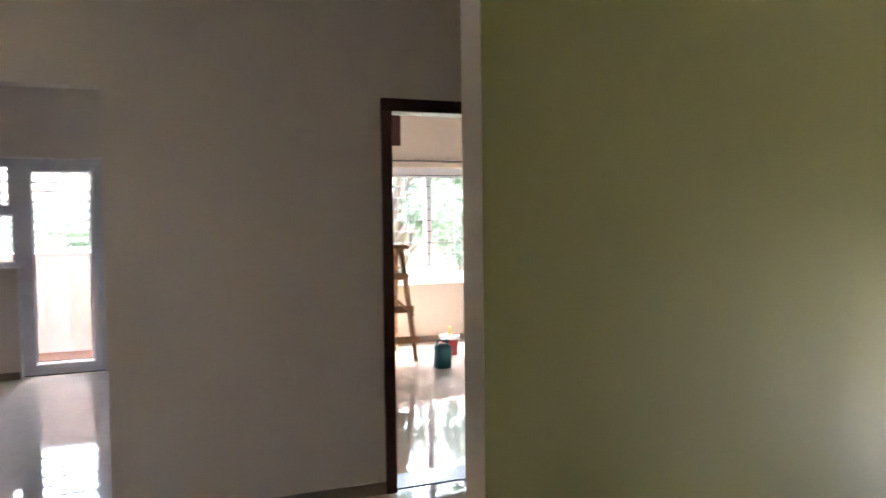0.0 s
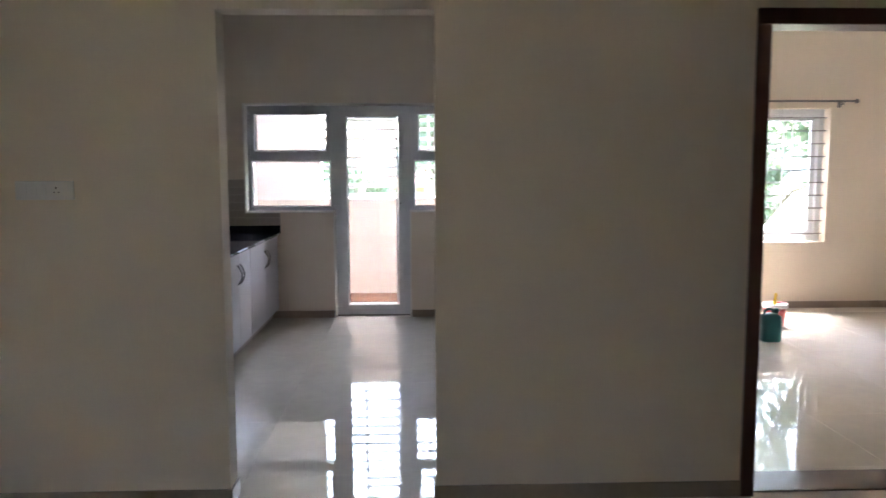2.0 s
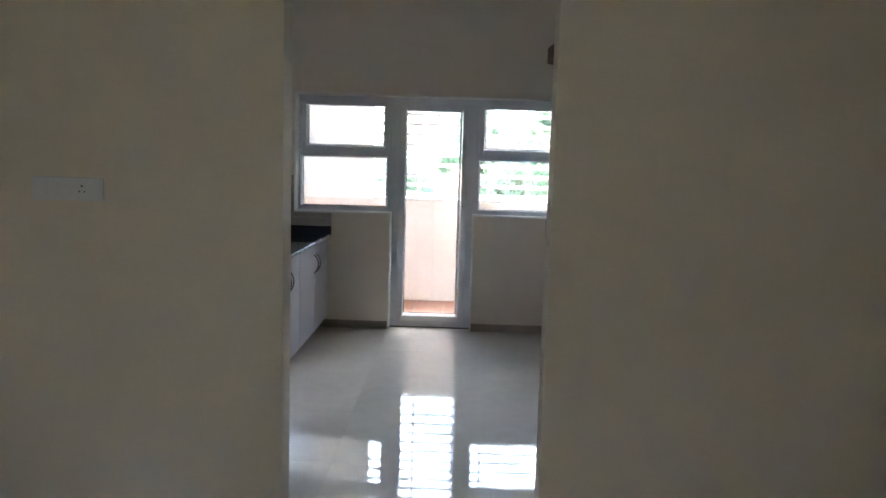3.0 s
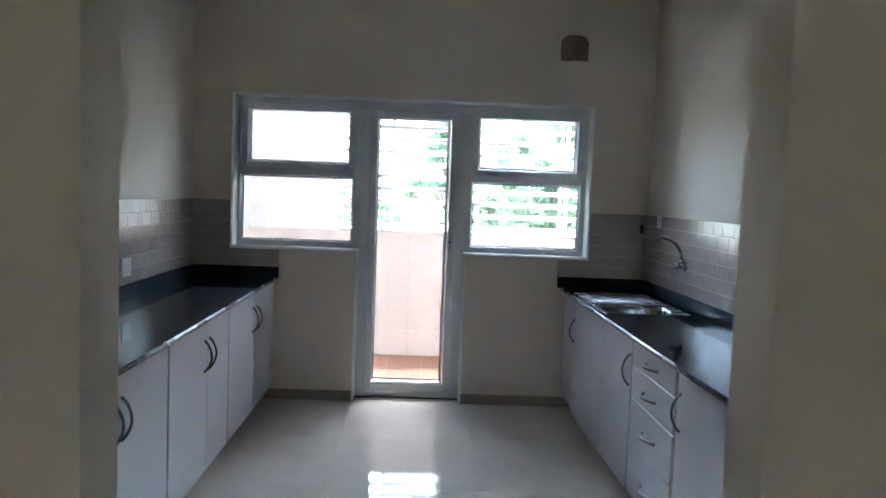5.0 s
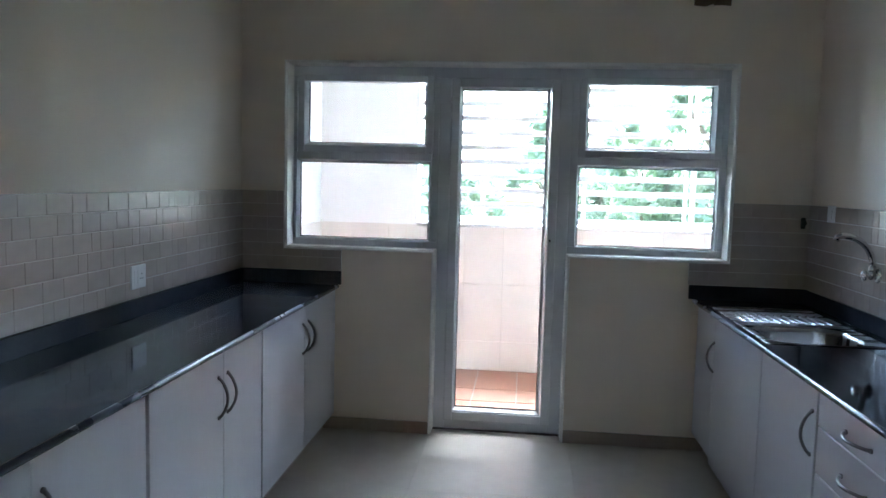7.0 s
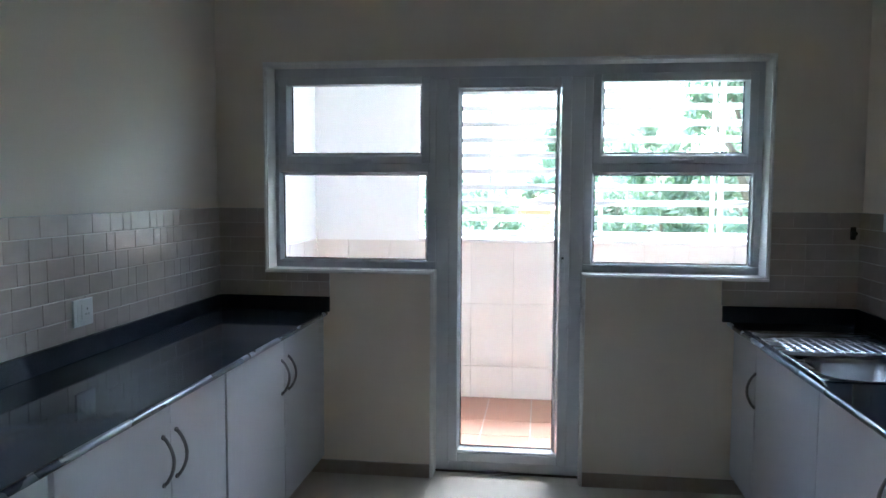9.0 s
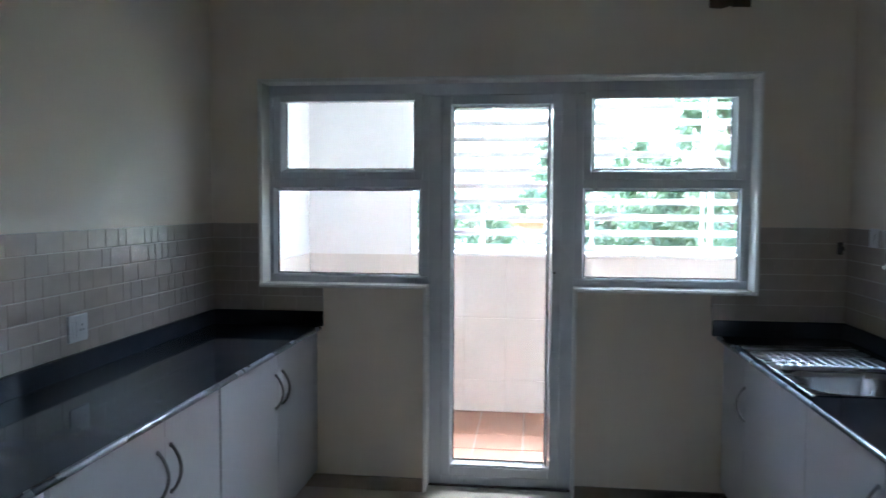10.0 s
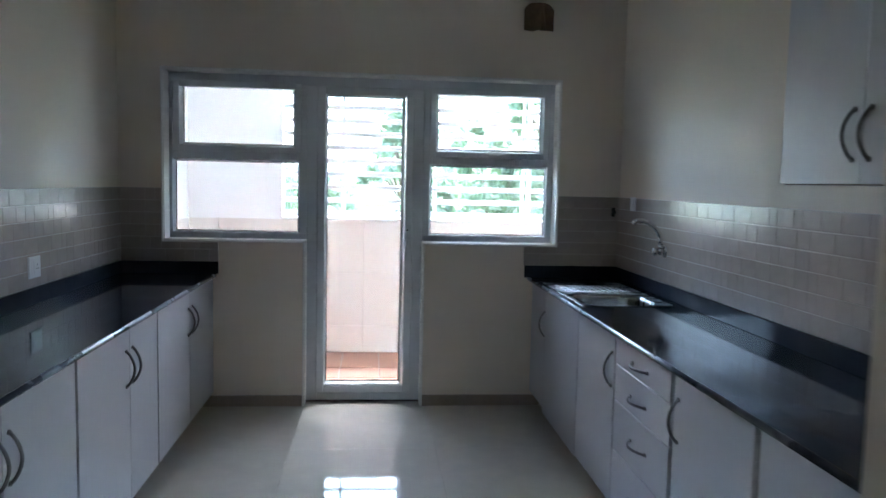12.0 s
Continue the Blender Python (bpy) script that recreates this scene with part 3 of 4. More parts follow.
lathe(bm, [(0.022, -0.2018), (0.025, -0.199), (0.02, -0.198), (0.01, -0.2)], (SX0 + SX1) / 2, (SY0 + SY1) / 2, 16)
part("drain", bm, CHROME, sink)

# ---- tap on the tiled wall ----
tap = thing("wall_tap", (EAST - 0.011, 8.005, 1.118), "chrome wall mounted tap with a swan neck spout", "tap")
bm = bmesh.new()
tube(bm, [(0, 0, 0), (-0.006, 0, 0), (-0.014, 0, 0)], 0.03, 16, radii=[0.034, 0.034, 0.022])
part("flange", bm, CHROME, tap)
bm = bmesh.new()
tube(bm, [(-0.012, 0, 0), (-0.018, 0, 0), (-0.028, 0, 0), (-0.038, 0, 0), (-0.044, 0, 0)], 0.018, 14, radii=[0.017, 0.020, 0.022, 0.020, 0.015])
tube(bm, [(-0.028, 0, 0.01), (-0.028, 0, 0.036)], 0.016, 14)
part("valve_body", bm, CHROME, tap)
bm = bmesh.new()
tube(bm, [(-0.043, 0, -0.002), (-0.05, 0, -0.002), (-0.058, 0, -0.002), (-0.068, 0, -0.002), (-0.073, 0, -0.002)], 0.02, 14, radii=[0.012, 0.021, 0.025, 0.022, 0.010])
part("knob", bm, CHROME, tap)
bm = bmesh.new()
swan = [(-0.028, 0.0, 0.03), (-0.030, 0, 0.06), (-0.038, 0, 0.088), (-0.054, 0, 0.117), (-0.077, 0, 0.140), (-0.105, 0, 0.156), (-0.135, 0, 0.166), (-0.162, 0, 0.168), (-0.18, 0, 0.161), (-0.187, 0, 0.146)]
tube(bm, swan, 0.012, 12, radii=[0.0135] * 7 + [0.0135, 0.0145, 0.0155])
part("spout", bm, CHROME, tap)

# ---- wall cupboards ----
UX, UZ0, UZ1 = 1.32, 1.487, 2.125


def wall_cupboard(y0, y1, label):
    c = thing("wall_cupboard", (UX, y0, UZ0), label, "cupboard", "wall cupboards")
    part("body", boxes((0.019, EAST - UX - 0.002, 0.001, y1 - y0 - 0.001, 0, UZ1 - UZ0)), LAMINATE, c)
    m = (y1 - y0) / 2
    for a, b, h in ((0.002, m, m - 0.035), (m, y1 - y0 - 0.002, m + 0.035)):
        d = part("door", boxes((0.0, 0.018, a + 0.0015, b - 0.0015, 0.002, UZ1 - UZ0 - 0.002), bevel=0.0015), LAMINATE, c)
        bow_handle(d, h, 0.135, -1, True, 0.135)
    part("edge_strip", boxes((0.0185, 0.0225, -0.001, y1 - y0 + 0.001, -0.002, UZ1 - UZ0 + 0.001)), CARCASS, c, "brown edge band behind doors")
    return c


wall_cupboard(5.51, 6.31, "off-white laminate wall cupboard with two doors above worktop")
wall_cupboard(4.70, 5.502, "off-white laminate wall cupboard near kitchen opening")


# ---- sockets and switches ----
def plate(name, at, turn, w, h, label, category, gangs):
    """A switch plate standing on a wall; local x across, local -y out of the wall."""
    c = thing(name, at, label, category, turn=turn)
    part("plate", boxes((-w / 2, w / 2, -0.009, 0, -h / 2, h / 2), bevel=0.003, segments=2), PLASTIC, c)
    for kind, x, gw in gangs:
        if kind == "switch":
            bm = boxes((x - gw / 2, x + gw / 2, -0.0102, -0.0085, -h * 0.3, h * 0.3), bevel=0.002)
            part("rocker", bm, PLASTIC, c)
            if w < 0.2:
                part("rocker_gap", boxes((x + gw / 2, x + gw / 2 + 0.002, -0.0095, -0.0088, -h * 0.3, h * 0.3)), DARKPLASTIC, c)
        else:
            bm = bmesh.new()
            for dx, dz, r in ((0, 0.011, 0.0038), (-0.009, -0.008, 0.003), (0.009, -0.008, 0.003)):
                tube(bm, [(x + dx, -0.0085, dz), (x + dx, -0.0096, dz)], r, 8)
            part("socket_holes", bm, DARKPLASTIC, c)
    return c


plate("socket_plate", (WEST + 0.010, 7.628, 1.035), 90, 0.118, 0.100, "white switched socket plate on the tiled wall", "socket", [("switch", -0.027, 0.026), ("socket", 0.022, 0)])
plate("switch_plate", (EAST - 0.010, 8.545, 1.362), -90, 0.085, 0.085, "white switch plate at the top of wall tiles", "switch", [("switch", 0.0, 0.03)])
plate("socket_plate", (-1.147, PART0, 1.402), 0, 0.245, 0.080, "wide cream switchboard plate with a socket", "switchboard", [("switch", -0.085, 0.024), ("switch", -0.045, 0.024), ("switch", -0.005, 0.024), ("socket", 0.049, 0)])
pipe = thing("pipe_stub", (1.60, NORTH - 0.010, 1.30), "short dark pipe stub out of the tiles", "pipe")
bm = bmesh.new()
tube(bm, [(0, 0, 0), (0, -0.03, 0)], 0.012, 10)
part("stub", bm, DARKPLASTIC, pipe)
part("bracket", boxes((-0.012, 0.012, -0.012, 0, -0.03, 0.03), bevel=0.003), DARKPLASTIC, pipe)

# brown cover over the extractor hole
vent = thing("vent_cover", (1.063, NORTH, 2.537), "brown cardboard cover over a round vent hole", "vent cover")
for x0, x1, tilt in ((-0.097, 0.012, 0.004), (0.006, 0.096, -0.004)):
    bm = bmesh.new()
    n = 8
    outline = []
    for k in range(n + 1):
        u = k / n
        x = x0 + (x1 - x0) * u
        outline.append((x, 0.086 - 0.05 * abs(x / 0.1) ** 4))
    low = [(x1, -0.085 + tilt), ((x0 + x1) / 2, -0.090 - tilt), (x0, -0.092 + abs(tilt))]
    vs = [bm.verts.new((x, -0.012 - 0.006 * math.sin(6 * x / 0.1) - (0.012 if x0 < 0 else 0.0) * (x - x0) / (x1 - x0), z)) for x, z in outline + low]
    f = bm.faces.new(vs[::-1])
    bmesh.ops.solidify(bm, geom=[f], thickness=-0.008)
    part("flap", bm, CARDBOARD, vent)
bm = bmesh.new()
tube(bm, [(0, -0.009, -0.004), (0, 0.0, -0.004)], 0.072, 20)
part("duct_end", bm, DARKPLASTIC, vent)

# ---- bedroom things ----
ladder = thing("step_ladder", (3.045, 7.95, 0), "rough wooden trestle ladder on the bedroom floor", "ladder")


def beam(x0, z0, x1, z1, y0, y1, w, d):
    """A sawn timber from one point to another, with square section."""
    a, b = Vector((x0, y0, z0)), Vector((x1, y1, z1))
    bm = bmesh.new()
    box(bm, -w / 2, w / 2, -d / 2, d / 2, 0, (b - a).length, bevel=0.004)
    bmesh.ops.transform(bm, matrix=Matrix.Translation(a) @ (b - a).to_track_quat("Z", "Y").to_matrix().to_4x4(), verts=bm.verts)
    return bm


LEGS = ((0.275, 0.17, 0.0, 0.14), (-0.275, -0.17, 0.0, 0.14), (0.275, 0.17, 0.72, 0.30), (-0.275, -0.17, 0.72, 0.30))
for xb, xt, yb, yt in LEGS:
    part("leg", beam(xb, 0.012, xt, 1.185, yb, yt, 0.05, 0.04), RAWWOOD, ladder)
part("platform", boxes((-0.25, 0.245, 0.08, 0.36, 1.185, 1.225), bevel=0.005), RAWWOOD, ladder)
for z, hw in ((0.90, 0.225), (0.56, 0.265), (0.245, 0.295)):
    y = 0.14 * z / 1.185 - 0.03
    part("rung", boxes((-hw, hw, y - 0.012, y + 0.012, z - 0.035, z + 0.035), bevel=0.003), RAWWOOD, ladder)
    yb = 0.72 - 0.42 * z / 1.185 + 0.03
    part("rung", boxes((-hw, hw, yb - 0.012, yb + 0.012, z - 0.03, z + 0.03), bevel=0.003), RAWWOOD, ladder)
part("brace", beam(-0.2, 0.93, 0.25, 0.5, 0.035, 0.02, 0.09, 0.02), RAWWOOD, ladder)

can = thing("jerrycan", (3.47, 7.60, 0), "teal plastic jerrycan standing on the bedroom floor", "jerrycan")
bm = bmesh.new()
loops = []
for sx, sy, z in ((0.075, 0.06, 0.0), (0.083, 0.068, 0.012), (0.085, 0.07, 0.10), (0.085, 0.07, 0.19), (0.078, 0.063, 0.222), (0.05, 0.04, 0.242), (0.03, 0.028, 0.248)):
    loops.append([bm.verts.new(v) for v in rounded_loop(-sx, sx, -sy, sy, min(sx, sy) * 0.55, z, 4)])
for a, b in zip(loops, loops[1:]):
    for k in range(len(a)):
        bm.faces.new((a[k], a[(k + 1) % len(a)], b[(k + 1) % len(a)], b[k])).smooth = True
bm.faces.new(loops[0][::-1])
bm.faces.new(loops[-1])
part("body", bm, TEAL, can)
bm = bmesh.new()
tube(bm, [(-0.06, 0, 0.225), (-0.055, 0, 0.262), (-0.03, 0, 0.282), (0.005, 0, 0.28), (0.025, 0, 0.255), (0.03, 0, 0.24)], 0.011, 10)
part("handle", bm, TEAL, can)
bm = bmesh.new()
lathe(bm, [(0.02, 0.24), (0.02, 0.262), (0.024, 0.262), (0.024, 0.284), (0.02, 0.288)], 0.045, 0, 14)
part("cap", bm, TEAL, can)

bucket = thing("paint_bucket", (3.82, 8.25, 0), "red paint bucket with a white rim on the bedroom floor", "bucket")
bm = bmesh.new()
lathe(bm, [(0.085, 0.0), (0.088, 0.004), (0.102, 0.17), (0.102, 0.172)], 0, 0, 24)
part("body", bm, RED, bucket)
bm = bmesh.new()
lathe(bm, [(0.10, 0.171), (0.112, 0.173), (0.113, 0.21), (0.105, 0.214), (0.098, 0.2)], 0, 0, 24)
part("lid", bm, PLASTIC, bucket, "white plastic rim and lid")
brush = thing("paint_brush", (3.81, 8.23, 0.201), "yellow brush handle standing on the bucket", "brush")
bm = bmesh.new()
tube(bm, [(0, 0, 0.0), (0, 0, 0.03), (0.004, 0, 0.075), (0.005, 0, 0.11)], 0.014, 10, radii=[0.02, 0.02, 0.012, 0.015])
part("brush_handle", bm, YELLOW, brush)
lidred = thing("roller_handle", (3.865, 8.22, 0.214), "small red plastic handle lying on bucket rim", "tool")
bm = bmesh.new()
tube(bm, [(-0.05, 0.0, 0.009), (0.05, 0.02, 0.009)], 0.009, 8)
part("grip", bm, RED, lidred)

panel = thing("wall_board", (3.405, ROOM_N, 2.36), "maroon wooden board fixed high on bedroom wall", "board")
part("board", boxes((-0.175, 0.175, -0.03, 0, 0, 0.5), bevel=0.004), MAROON, panel)

rod = thing("curtain_rod", (4.04, ROOM_N, 2.18), "thin steel curtain rod above the bedroom window", "curtain rod")
bm = bmesh.new()
tube(bm, [(-0.95, -0.08, 0), (0.92, -0.08, 0)], 0.011, 10)
part("rod", bm, DARKSTEEL, rod)
for x in (-0.88, 0.80):
    bm = bmesh.new()
    tube(bm, [(x, 0, -0.03), (x, -0.07, -0.03), (x, -0.082, -0.012)], 0.008, 8)
    box(bm, x - 0.018, x + 0.018, -0.004, 0, -0.06, 0.005)
    part("bracket", bm, DARKSTEEL, rod)
bm = bmesh.new()
lathe(bm, [(0.012, -0.02), (0.02, -0.014), (0.023, 0), (0.02, 0.014), (0.012, 0.02)], 0, 0, 12)
bmesh.ops.transform(bm, matrix=pose(0.94, -0.08, 0, 0, 90, 0), verts=bm.verts)
part("finial", bm, DARKSTEEL, rod)

# ---- outside: ground, trees, houses, hills ----
GZ = -3.6
bm = bmesh.new()
f = bm.faces.new([bm.verts.new(v) for v in ((-3000, -3000, GZ), (3000, -3000, GZ), (3000, 3000, GZ), (-3000, 3000, GZ))])
structure("ground", bm, GRASS, "dry green open ground below the balcony", "ground")
structure("road", boxes((-60, 80, 62, 69, GZ, GZ + 0.05)), ROAD, "pale dusty road across the ground", "road")
structure("building_base", boxes((WEST - 0.15, FAR_EAST + 0.15, SOUTH - 0.15, BY + 0.16, GZ, -0.26)), WHITEWALL, "plain rendered storey under the flat", "wall")


def tree(x, y, height, radius, seed, leaves, size, label):
    """Trunk with forked limbs, crown of many small leaf blades gathered in clumps."""
    rnd = random.Random(seed)
    t = thing("tree", (x, y, GZ), label, "tree", "trees beyond the balcony")
    bm = bmesh.new()
    fork = height * 0.38
    lean = rnd.uniform(-0.3, 0.3)
    r0 = 0.035 * height
    tube(bm, [(0, 0, 0), (0.1 * lean, 0, fork * 0.5), (0.4 * lean, 0.1, fork), (0.5 * lean, 0.15, height * 0.8)], r0, 8, radii=[r0 * 1.3, r0, r0 * 0.8, r0 * 0.15])
    clumps = []
    for k in range(17):
        a = k * 2.4 + rnd.uniform(-0.4, 0.4)
        up = rnd.uniform(0.42, 0.98) * height
        reach = radius * rnd.uniform(0.35, 1.0) * (1.15 - 0.75 * max(0, up / height - 0.55) / 0.45)
        tip = Vector((math.cos(a) * reach, math.sin(a) * reach, up))
        base = Vector((0.3 * lean, 0.05, fork * rnd.uniform(0.75, 1.2)))
        mid = base.lerp(tip, 0.5) + Vector((0, 0, 0.06 * height))
        tube(bm, [base, mid, tip], 0.05, 5, radii=[r0 * 0.4, r0 * 0.22, r0 * 0.06])
        for j in range(4):
            clumps.append((tip + Vector([rnd.gauss(0, radius * 0.17) for _ in range(3)]), radius * rnd.uniform(0.12, 0.3)))
    part("trunk", bm, BARK, t)
    verts, faces = [], []
    for k in range(leaves):
        c, r = rnd.choice(clumps)
        d = Vector([rnd.gauss(0, 1) for _ in range(3)]).normalized() * r * rnd.random() ** 0.4
        p = c + d
        e1 = Vector([rnd.gauss(0, 1) for _ in range(3)]).normalized()
        e2 = e1.orthogonal().normalized() * size * rnd.uniform(0.25, 0.5)
        e1 = e1 * size * rnd.uniform(0.6, 1.3)
        i = len(verts)
        verts += [p - e1, p - e2 * 0.8, p + e1, p + e2]
        faces.append((i, i + 1, i + 2, i + 3))
    me = bpy.data.meshes.new("crown")
    me.from_pydata([tuple(v) for v in verts], [], faces)
    me.materials.append(LEAF)
    ob = new("crown", me)
    ob.parent = t
    return t


TREE = "leafy green tree on the ground below"
tree(5.6, 24.0, 10.4, 2.7, 3, 8500, 0.16, TREE)
tree(9.4, 26.0, 9.8, 3.0, 4, 5200, 0.17, TREE + ", tall crown")
tree(3.7, 26.5, 6.9, 2.2, 5, 5200, 0.16, TREE + ", low crown")
tree(2.3, 30.0, 5.5, 1.8, 14, 3600, 0.17, TREE + ", bushy and low")
tree(13.5, 30.0, 9.0, 3.2, 6, 3600, 0.2, TREE)
tree(7.5, 33.0, 8.2, 3.0, 7, 3600, 0.22, TREE)
tree(2.3, 60.0, 10.6, 3.4, 8, 4200, 0.3, TREE + ", beside the orange house")
tree(-3.6, 52.0, 5.2, 2.4, 9, 2600, 0.26, TREE + ", small and round")
tree(-7.5, 62.0, 6.0, 3.0, 10, 2600, 0.3, TREE)
tree(5.5, 72.0, 8.5, 3.6, 11, 2600, 0.36, TREE)
tree(9.8, 17.5, 11.5, 3.0, 12, 7000, 0.17, TREE + " beside the bedroom window")
tree(6.9, 20.5, 10.5, 2.2, 13, 6000, 0.16, TREE + " beside the bedroom window")


def house(x, y, w, d, h, wall, label, flat=False):
    o = thing("house", (x, y, GZ), label, "house", "distant houses")
    part("wall", boxes((-w / 2, w / 2, 0, d, 0, h)), wall, o)
    if flat:
        part("roof", boxes((-w / 2 - 0.3, w / 2 + 0.3, -0.3, d + 0.3, h, h + 0.35)), PALEHOUSE, o)
    else:
        bm = bmesh.new()
        a = [bm.verts.new(v) for v in ((-w / 2 - 0.5, -0.5, h), (w / 2 + 0.5, -0.5, h), (w / 2 + 0.5, d + 0.5, h), (-w / 2 - 0.5, d + 0.5, h), (-w / 2 - 0.5, d / 2, h + 1.6), (w / 2 + 0.5, d / 2, h + 1.6))]
        for q in ((0, 1, 5, 4), (2, 3, 4, 5), (0, 4, 3), (1, 2, 5), (0, 3, 2, 1)):
            bm.faces.new([a[i] for i in q])
        part("roof", bm, ROOFTILE, o)
    for k in range(max(1, int(w / 2.4))):
        for z in [1.0 + 2.9 * s for s in range(max(1, int(h / 2.9)))]:
            cx = -w / 2 + 1.2 + k * 2.4
            wn_ = part("window", boxes((cx - 0.55, cx + 0.55, -0.06, 0.05, z, z + 1.2)), PALEHOUSE, o)
            part("pane", boxes((cx - 0.47, cx + 0.47, -0.075, -0.055, z + 0.08, z + 1.12)), FARGLASS, wn_)
    return o


house(-1.2, 78, 4.6, 6, 3.4, ORANGE, "orange rendered house with a red tiled roof")
house(4.2, 84, 5.5, 6, 2.9, PALEHOUSE, "low pale rendered house with flat roof", True)
house(-12, 90, 9, 8, 5.9, PALEHOUSE, "pale two storey house with flat roof", True)
house(16, 95, 8, 7, 5.9, PALEHOUSE, "pale two storey house among trees", True)

# wooded hills far off, their blue haze painted into the colour
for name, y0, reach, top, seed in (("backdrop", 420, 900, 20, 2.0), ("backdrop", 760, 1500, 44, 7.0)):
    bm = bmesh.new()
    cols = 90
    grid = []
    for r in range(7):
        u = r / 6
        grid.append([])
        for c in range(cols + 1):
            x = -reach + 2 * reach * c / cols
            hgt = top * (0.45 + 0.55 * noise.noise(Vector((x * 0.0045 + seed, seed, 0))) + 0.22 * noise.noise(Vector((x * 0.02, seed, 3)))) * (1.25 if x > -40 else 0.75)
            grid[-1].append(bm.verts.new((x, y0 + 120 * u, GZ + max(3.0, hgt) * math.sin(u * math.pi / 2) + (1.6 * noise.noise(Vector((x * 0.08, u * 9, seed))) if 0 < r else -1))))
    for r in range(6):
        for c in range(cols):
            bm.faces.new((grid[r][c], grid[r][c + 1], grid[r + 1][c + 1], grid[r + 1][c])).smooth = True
    structure(name, bm, FARLEAF, "wooded hill ridge far away, haze painted in its colour", "hills")

# ---- pieces of floors and walls ----


def tile_mesh(name, w, h, t, mat, bevel=0.0015):
    bm = bmesh.new()
    box(bm, -w / 2, w / 2, -h / 2, h / 2, 0, t)
    top = [f for f in bm.faces if f.normal.z > 0.9]
    bmesh.ops.inset_region(bm, faces=top, thickness=bevel, depth=0)
    for f in top:
        for v in f.verts:
            v.co.z += bevel * 0.6
    return mesh_of(name, bm, mat)


S, J = 0.8, 0.001
ft = tile_mesh("floor_tile", S - J, S - J, 0.0033, FLOORTILE, 0.001)
x = -0.41 - 2 * S
while x < FAR_EAST + 0.1:
    y = 8.85 - S / 2
    while y > SOUTH - 0.3:
        piece("tile", ft, floor, pose(x + S / 2, y, -0.004))
        y -= S
    x += S
bt = tile_mesh("terracotta_tile", 0.302, 0.302, 0.004, TERRACOTTA)
x = -1.77
while x < BX1:
    y = 9.21
    while y < BY:
        piece("tile", bt, balcony_floor, pose(x + 0.155, min(y, BY - 0.15), BZ - 0.0045))
        y += 0.31
    x += 0.31
pt, pb = tile_mesh("parapet_tile", 0.304, 0.458, 0.007, BALTILE), tile_mesh("parapet_tile_low", 0.304, 0.234, 0.007, BALTILE)
x = -1.282 - 0.307
while x < BX1:
    for me, zc in ((pt, 0.90), (pt, 0.438), (pb, 0.09)):
        piece("tile", me, parapet, pose(x + 0.1535, BY + 0.008, zc, 90, 0, 0))
    x += 0.307
side_tiles = bpy.data.objects["wall_balcony_left"]
for k in range(5):
    for me, zc in ((pt, 0.90), (pt, 0.438), (pb, 0.09)):
        piece("tile", me, side_tiles, pose(BX0 - 0.008, BY - 0.1535 - k * 0.307, zc, 90, 0, 90))

# glazed wall tiles above the worktops: six courses, mixed widths
ROWS, TILE_BOT, TILE_TOP = 6, UP + 0.002, 1.398
RH = (TILE_TOP - TILE_BOT) / ROWS
WIDTHS = (0.06, 0.09, 0.12, 0.15)
WM = [tile_mesh("wall_tile", w - 0.001, RH - 0.0036, 0.007, SPLASH, 0.0018) for w in WIDTHS]
rt = random.Random(21)


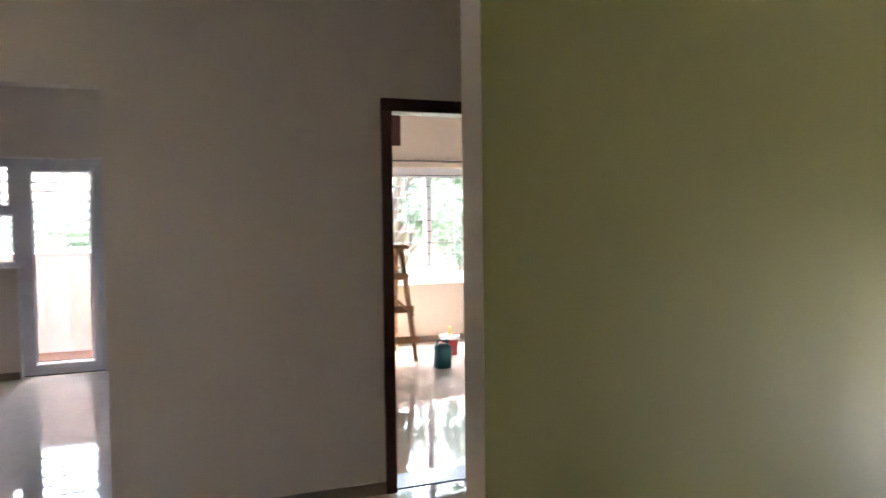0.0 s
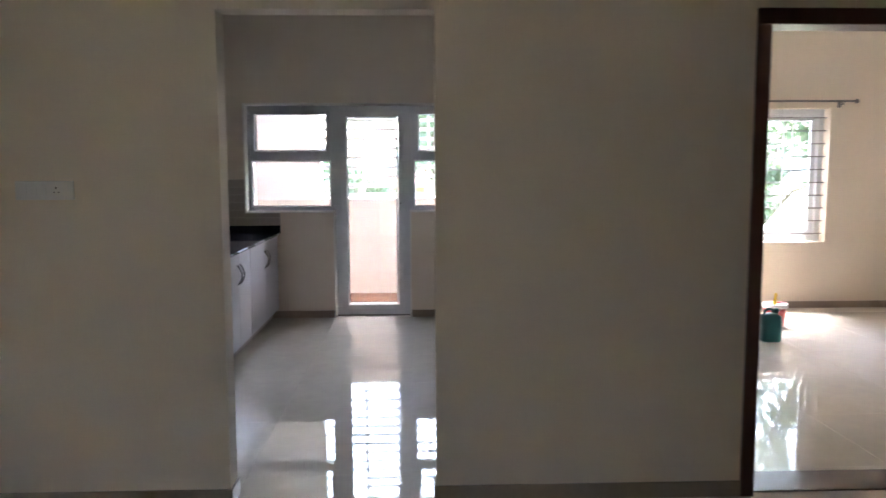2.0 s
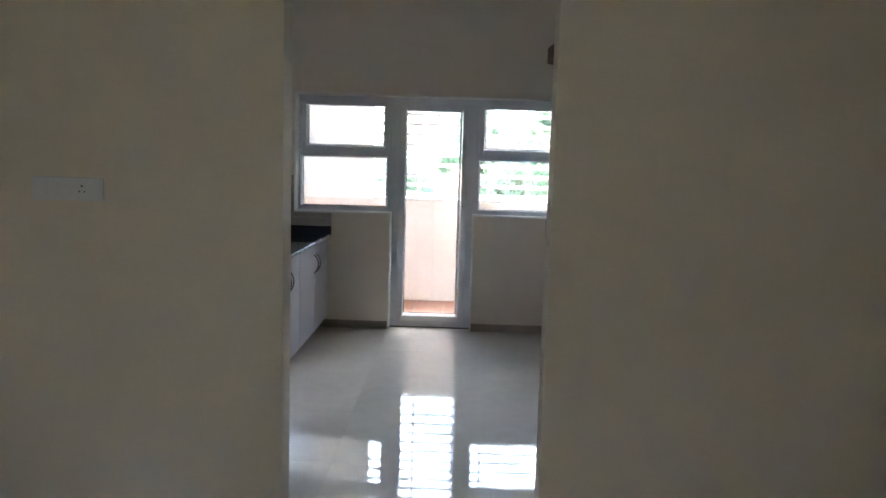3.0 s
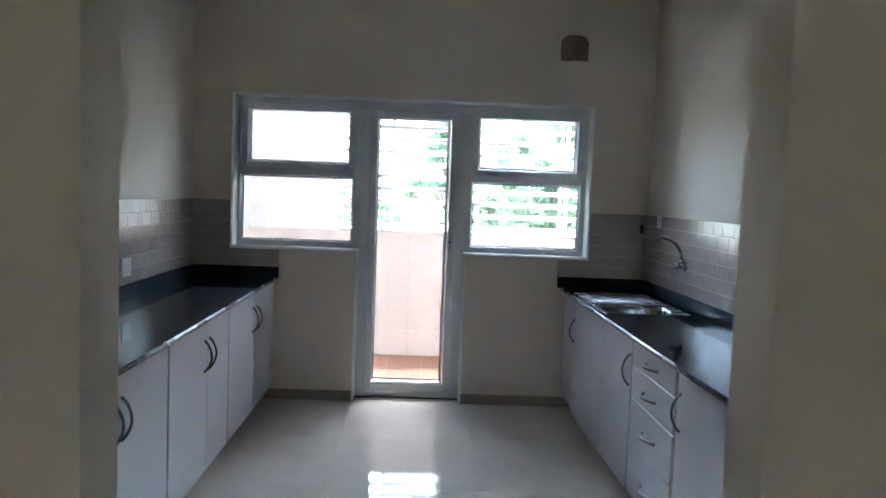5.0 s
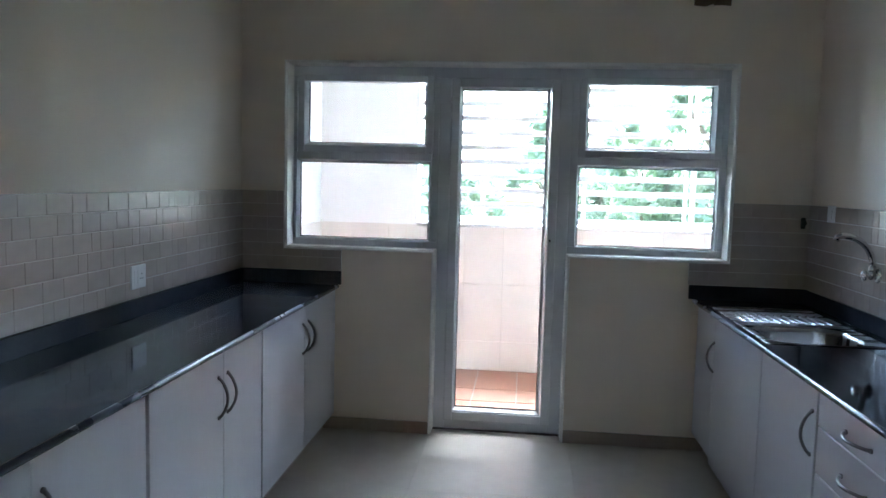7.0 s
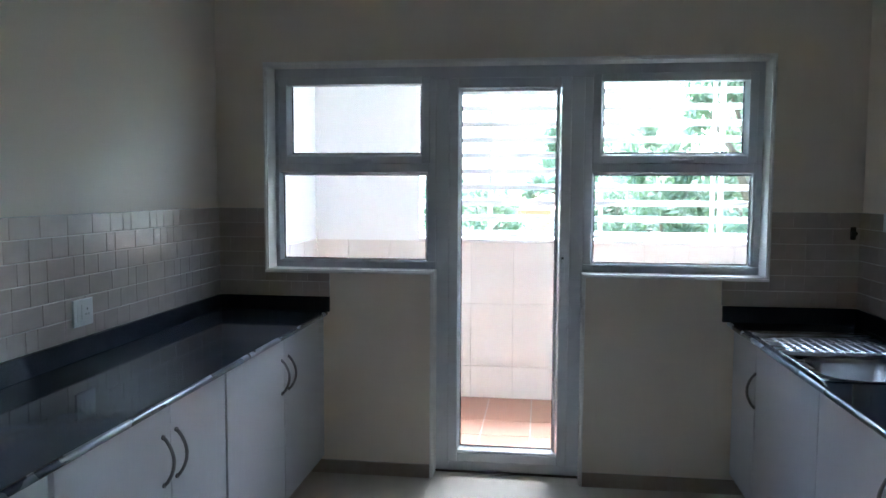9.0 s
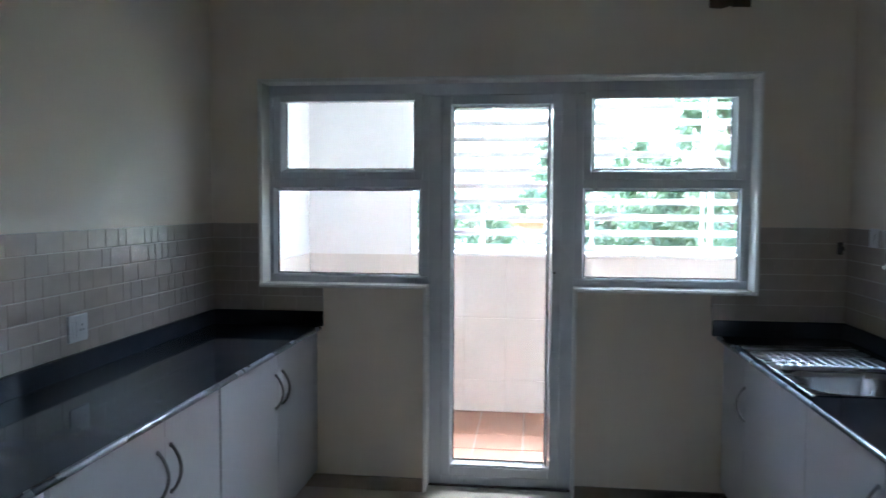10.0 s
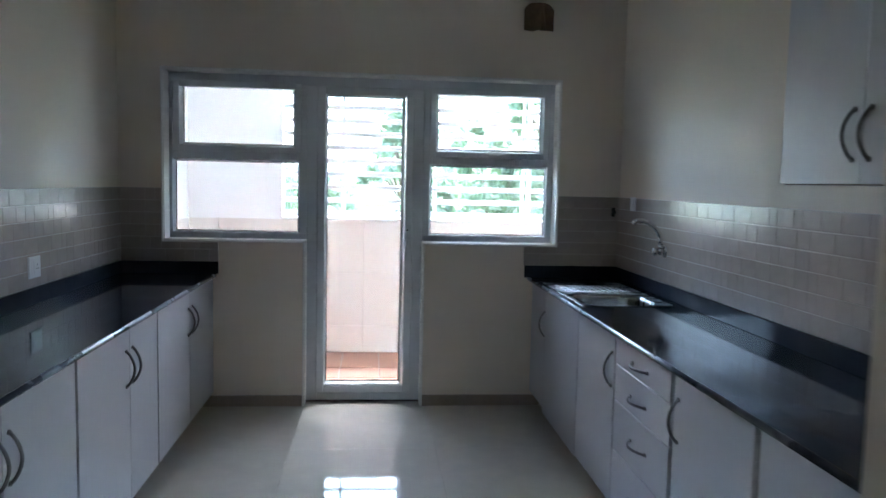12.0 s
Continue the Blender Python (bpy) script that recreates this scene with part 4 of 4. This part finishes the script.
def tiled(parent, length, place, beside=None):
    """Courses along a wall; place(u, z) gives the pose of a tile centred u metres along. beside: length of the courses next to the window."""
    for r in range(ROWS):
        z0, z1 = TILE_BOT + r * RH, TILE_BOT + (r + 1) * RH
        run = beside if beside and z1 > SILL - W else length
        u = 0.0
        while u < run - 0.005:
            i = rt.randrange(len(WIDTHS))
            w, me = WIDTHS[i], WM[i]
            if u + w > run - 0.035:      # the last tile of a course is cut to fit
                w = run - u
                me = tile_mesh("cut_tile", w - 0.001, RH - 0.0036, 0.007, SPLASH, 0.0018)
            piece("tile", me, parent, place(u + w / 2, (z0 + z1) / 2))
            u += w
        low = SILL - W - 0.002 - z0
        if run != length and 0.01 < low < RH:      # low cut tiles under the sill
            n = max(1, round((length - run) / 0.12))
            w = (length - run) / n
            me = tile_mesh("cut_tile", w - 0.001, low - 0.002, 0.007, SPLASH, 0.0018)
            for k in range(n):
                piece("tile", me, parent, place(run + (k + 0.5) * w, z0 + low / 2))


def backing(name, bounds):
    return structure(name, boxes(*bounds), SPLASHGROUT, "glazed cream brick tiles above the worktop", "wall tiles")


Y0 = PART1 + 0.01
bl = backing("backsplash_left", [(WEST, WEST + 0.0093, Y0, NORTH, TILE_BOT, TILE_TOP)])
tiled(bl, NORTH - Y0, lambda u, z: pose(WEST + 0.0035, NORTH - u, z, 90, 0, 90))
br = backing("backsplash_right", [(EAST - 0.0093, EAST, Y0, NORTH, TILE_BOT, TILE_TOP)])
tiled(br, NORTH - Y0, lambda u, z: pose(EAST - 0.0035, NORTH - u, z, 90, 0, -90))
bnl = backing("backsplash_end_left", [(WEST + 0.012, WIN_L - W - 0.001, NORTH - 0.0093, NORTH, TILE_BOT, TILE_TOP), (WIN_L - W - 0.001, -0.945, NORTH - 0.0093, NORTH, TILE_BOT, SILL - W - 0.001)])
tiled(bnl, -0.945 - WEST - 0.012, lambda u, z: pose(WEST + 0.012 + u, NORTH - 0.0035, z, 90, 0, 0), WIN_L - W - WEST - 0.012)
bnr = backing("backsplash_end_right", [(WIN_R + W + 0.001, EAST - 0.012, NORTH - 0.0093, NORTH, TILE_BOT, TILE_TOP), (1.015, WIN_R + W + 0.001, NORTH - 0.0093, NORTH, TILE_BOT, SILL - W - 0.001)])
tiled(bnr, EAST - 0.012 - 1.015, lambda u, z: pose(EAST - 0.012 - u, NORTH - 0.0035, z, 90, 0, 0), EAST - 0.012 - WIN_R - W)
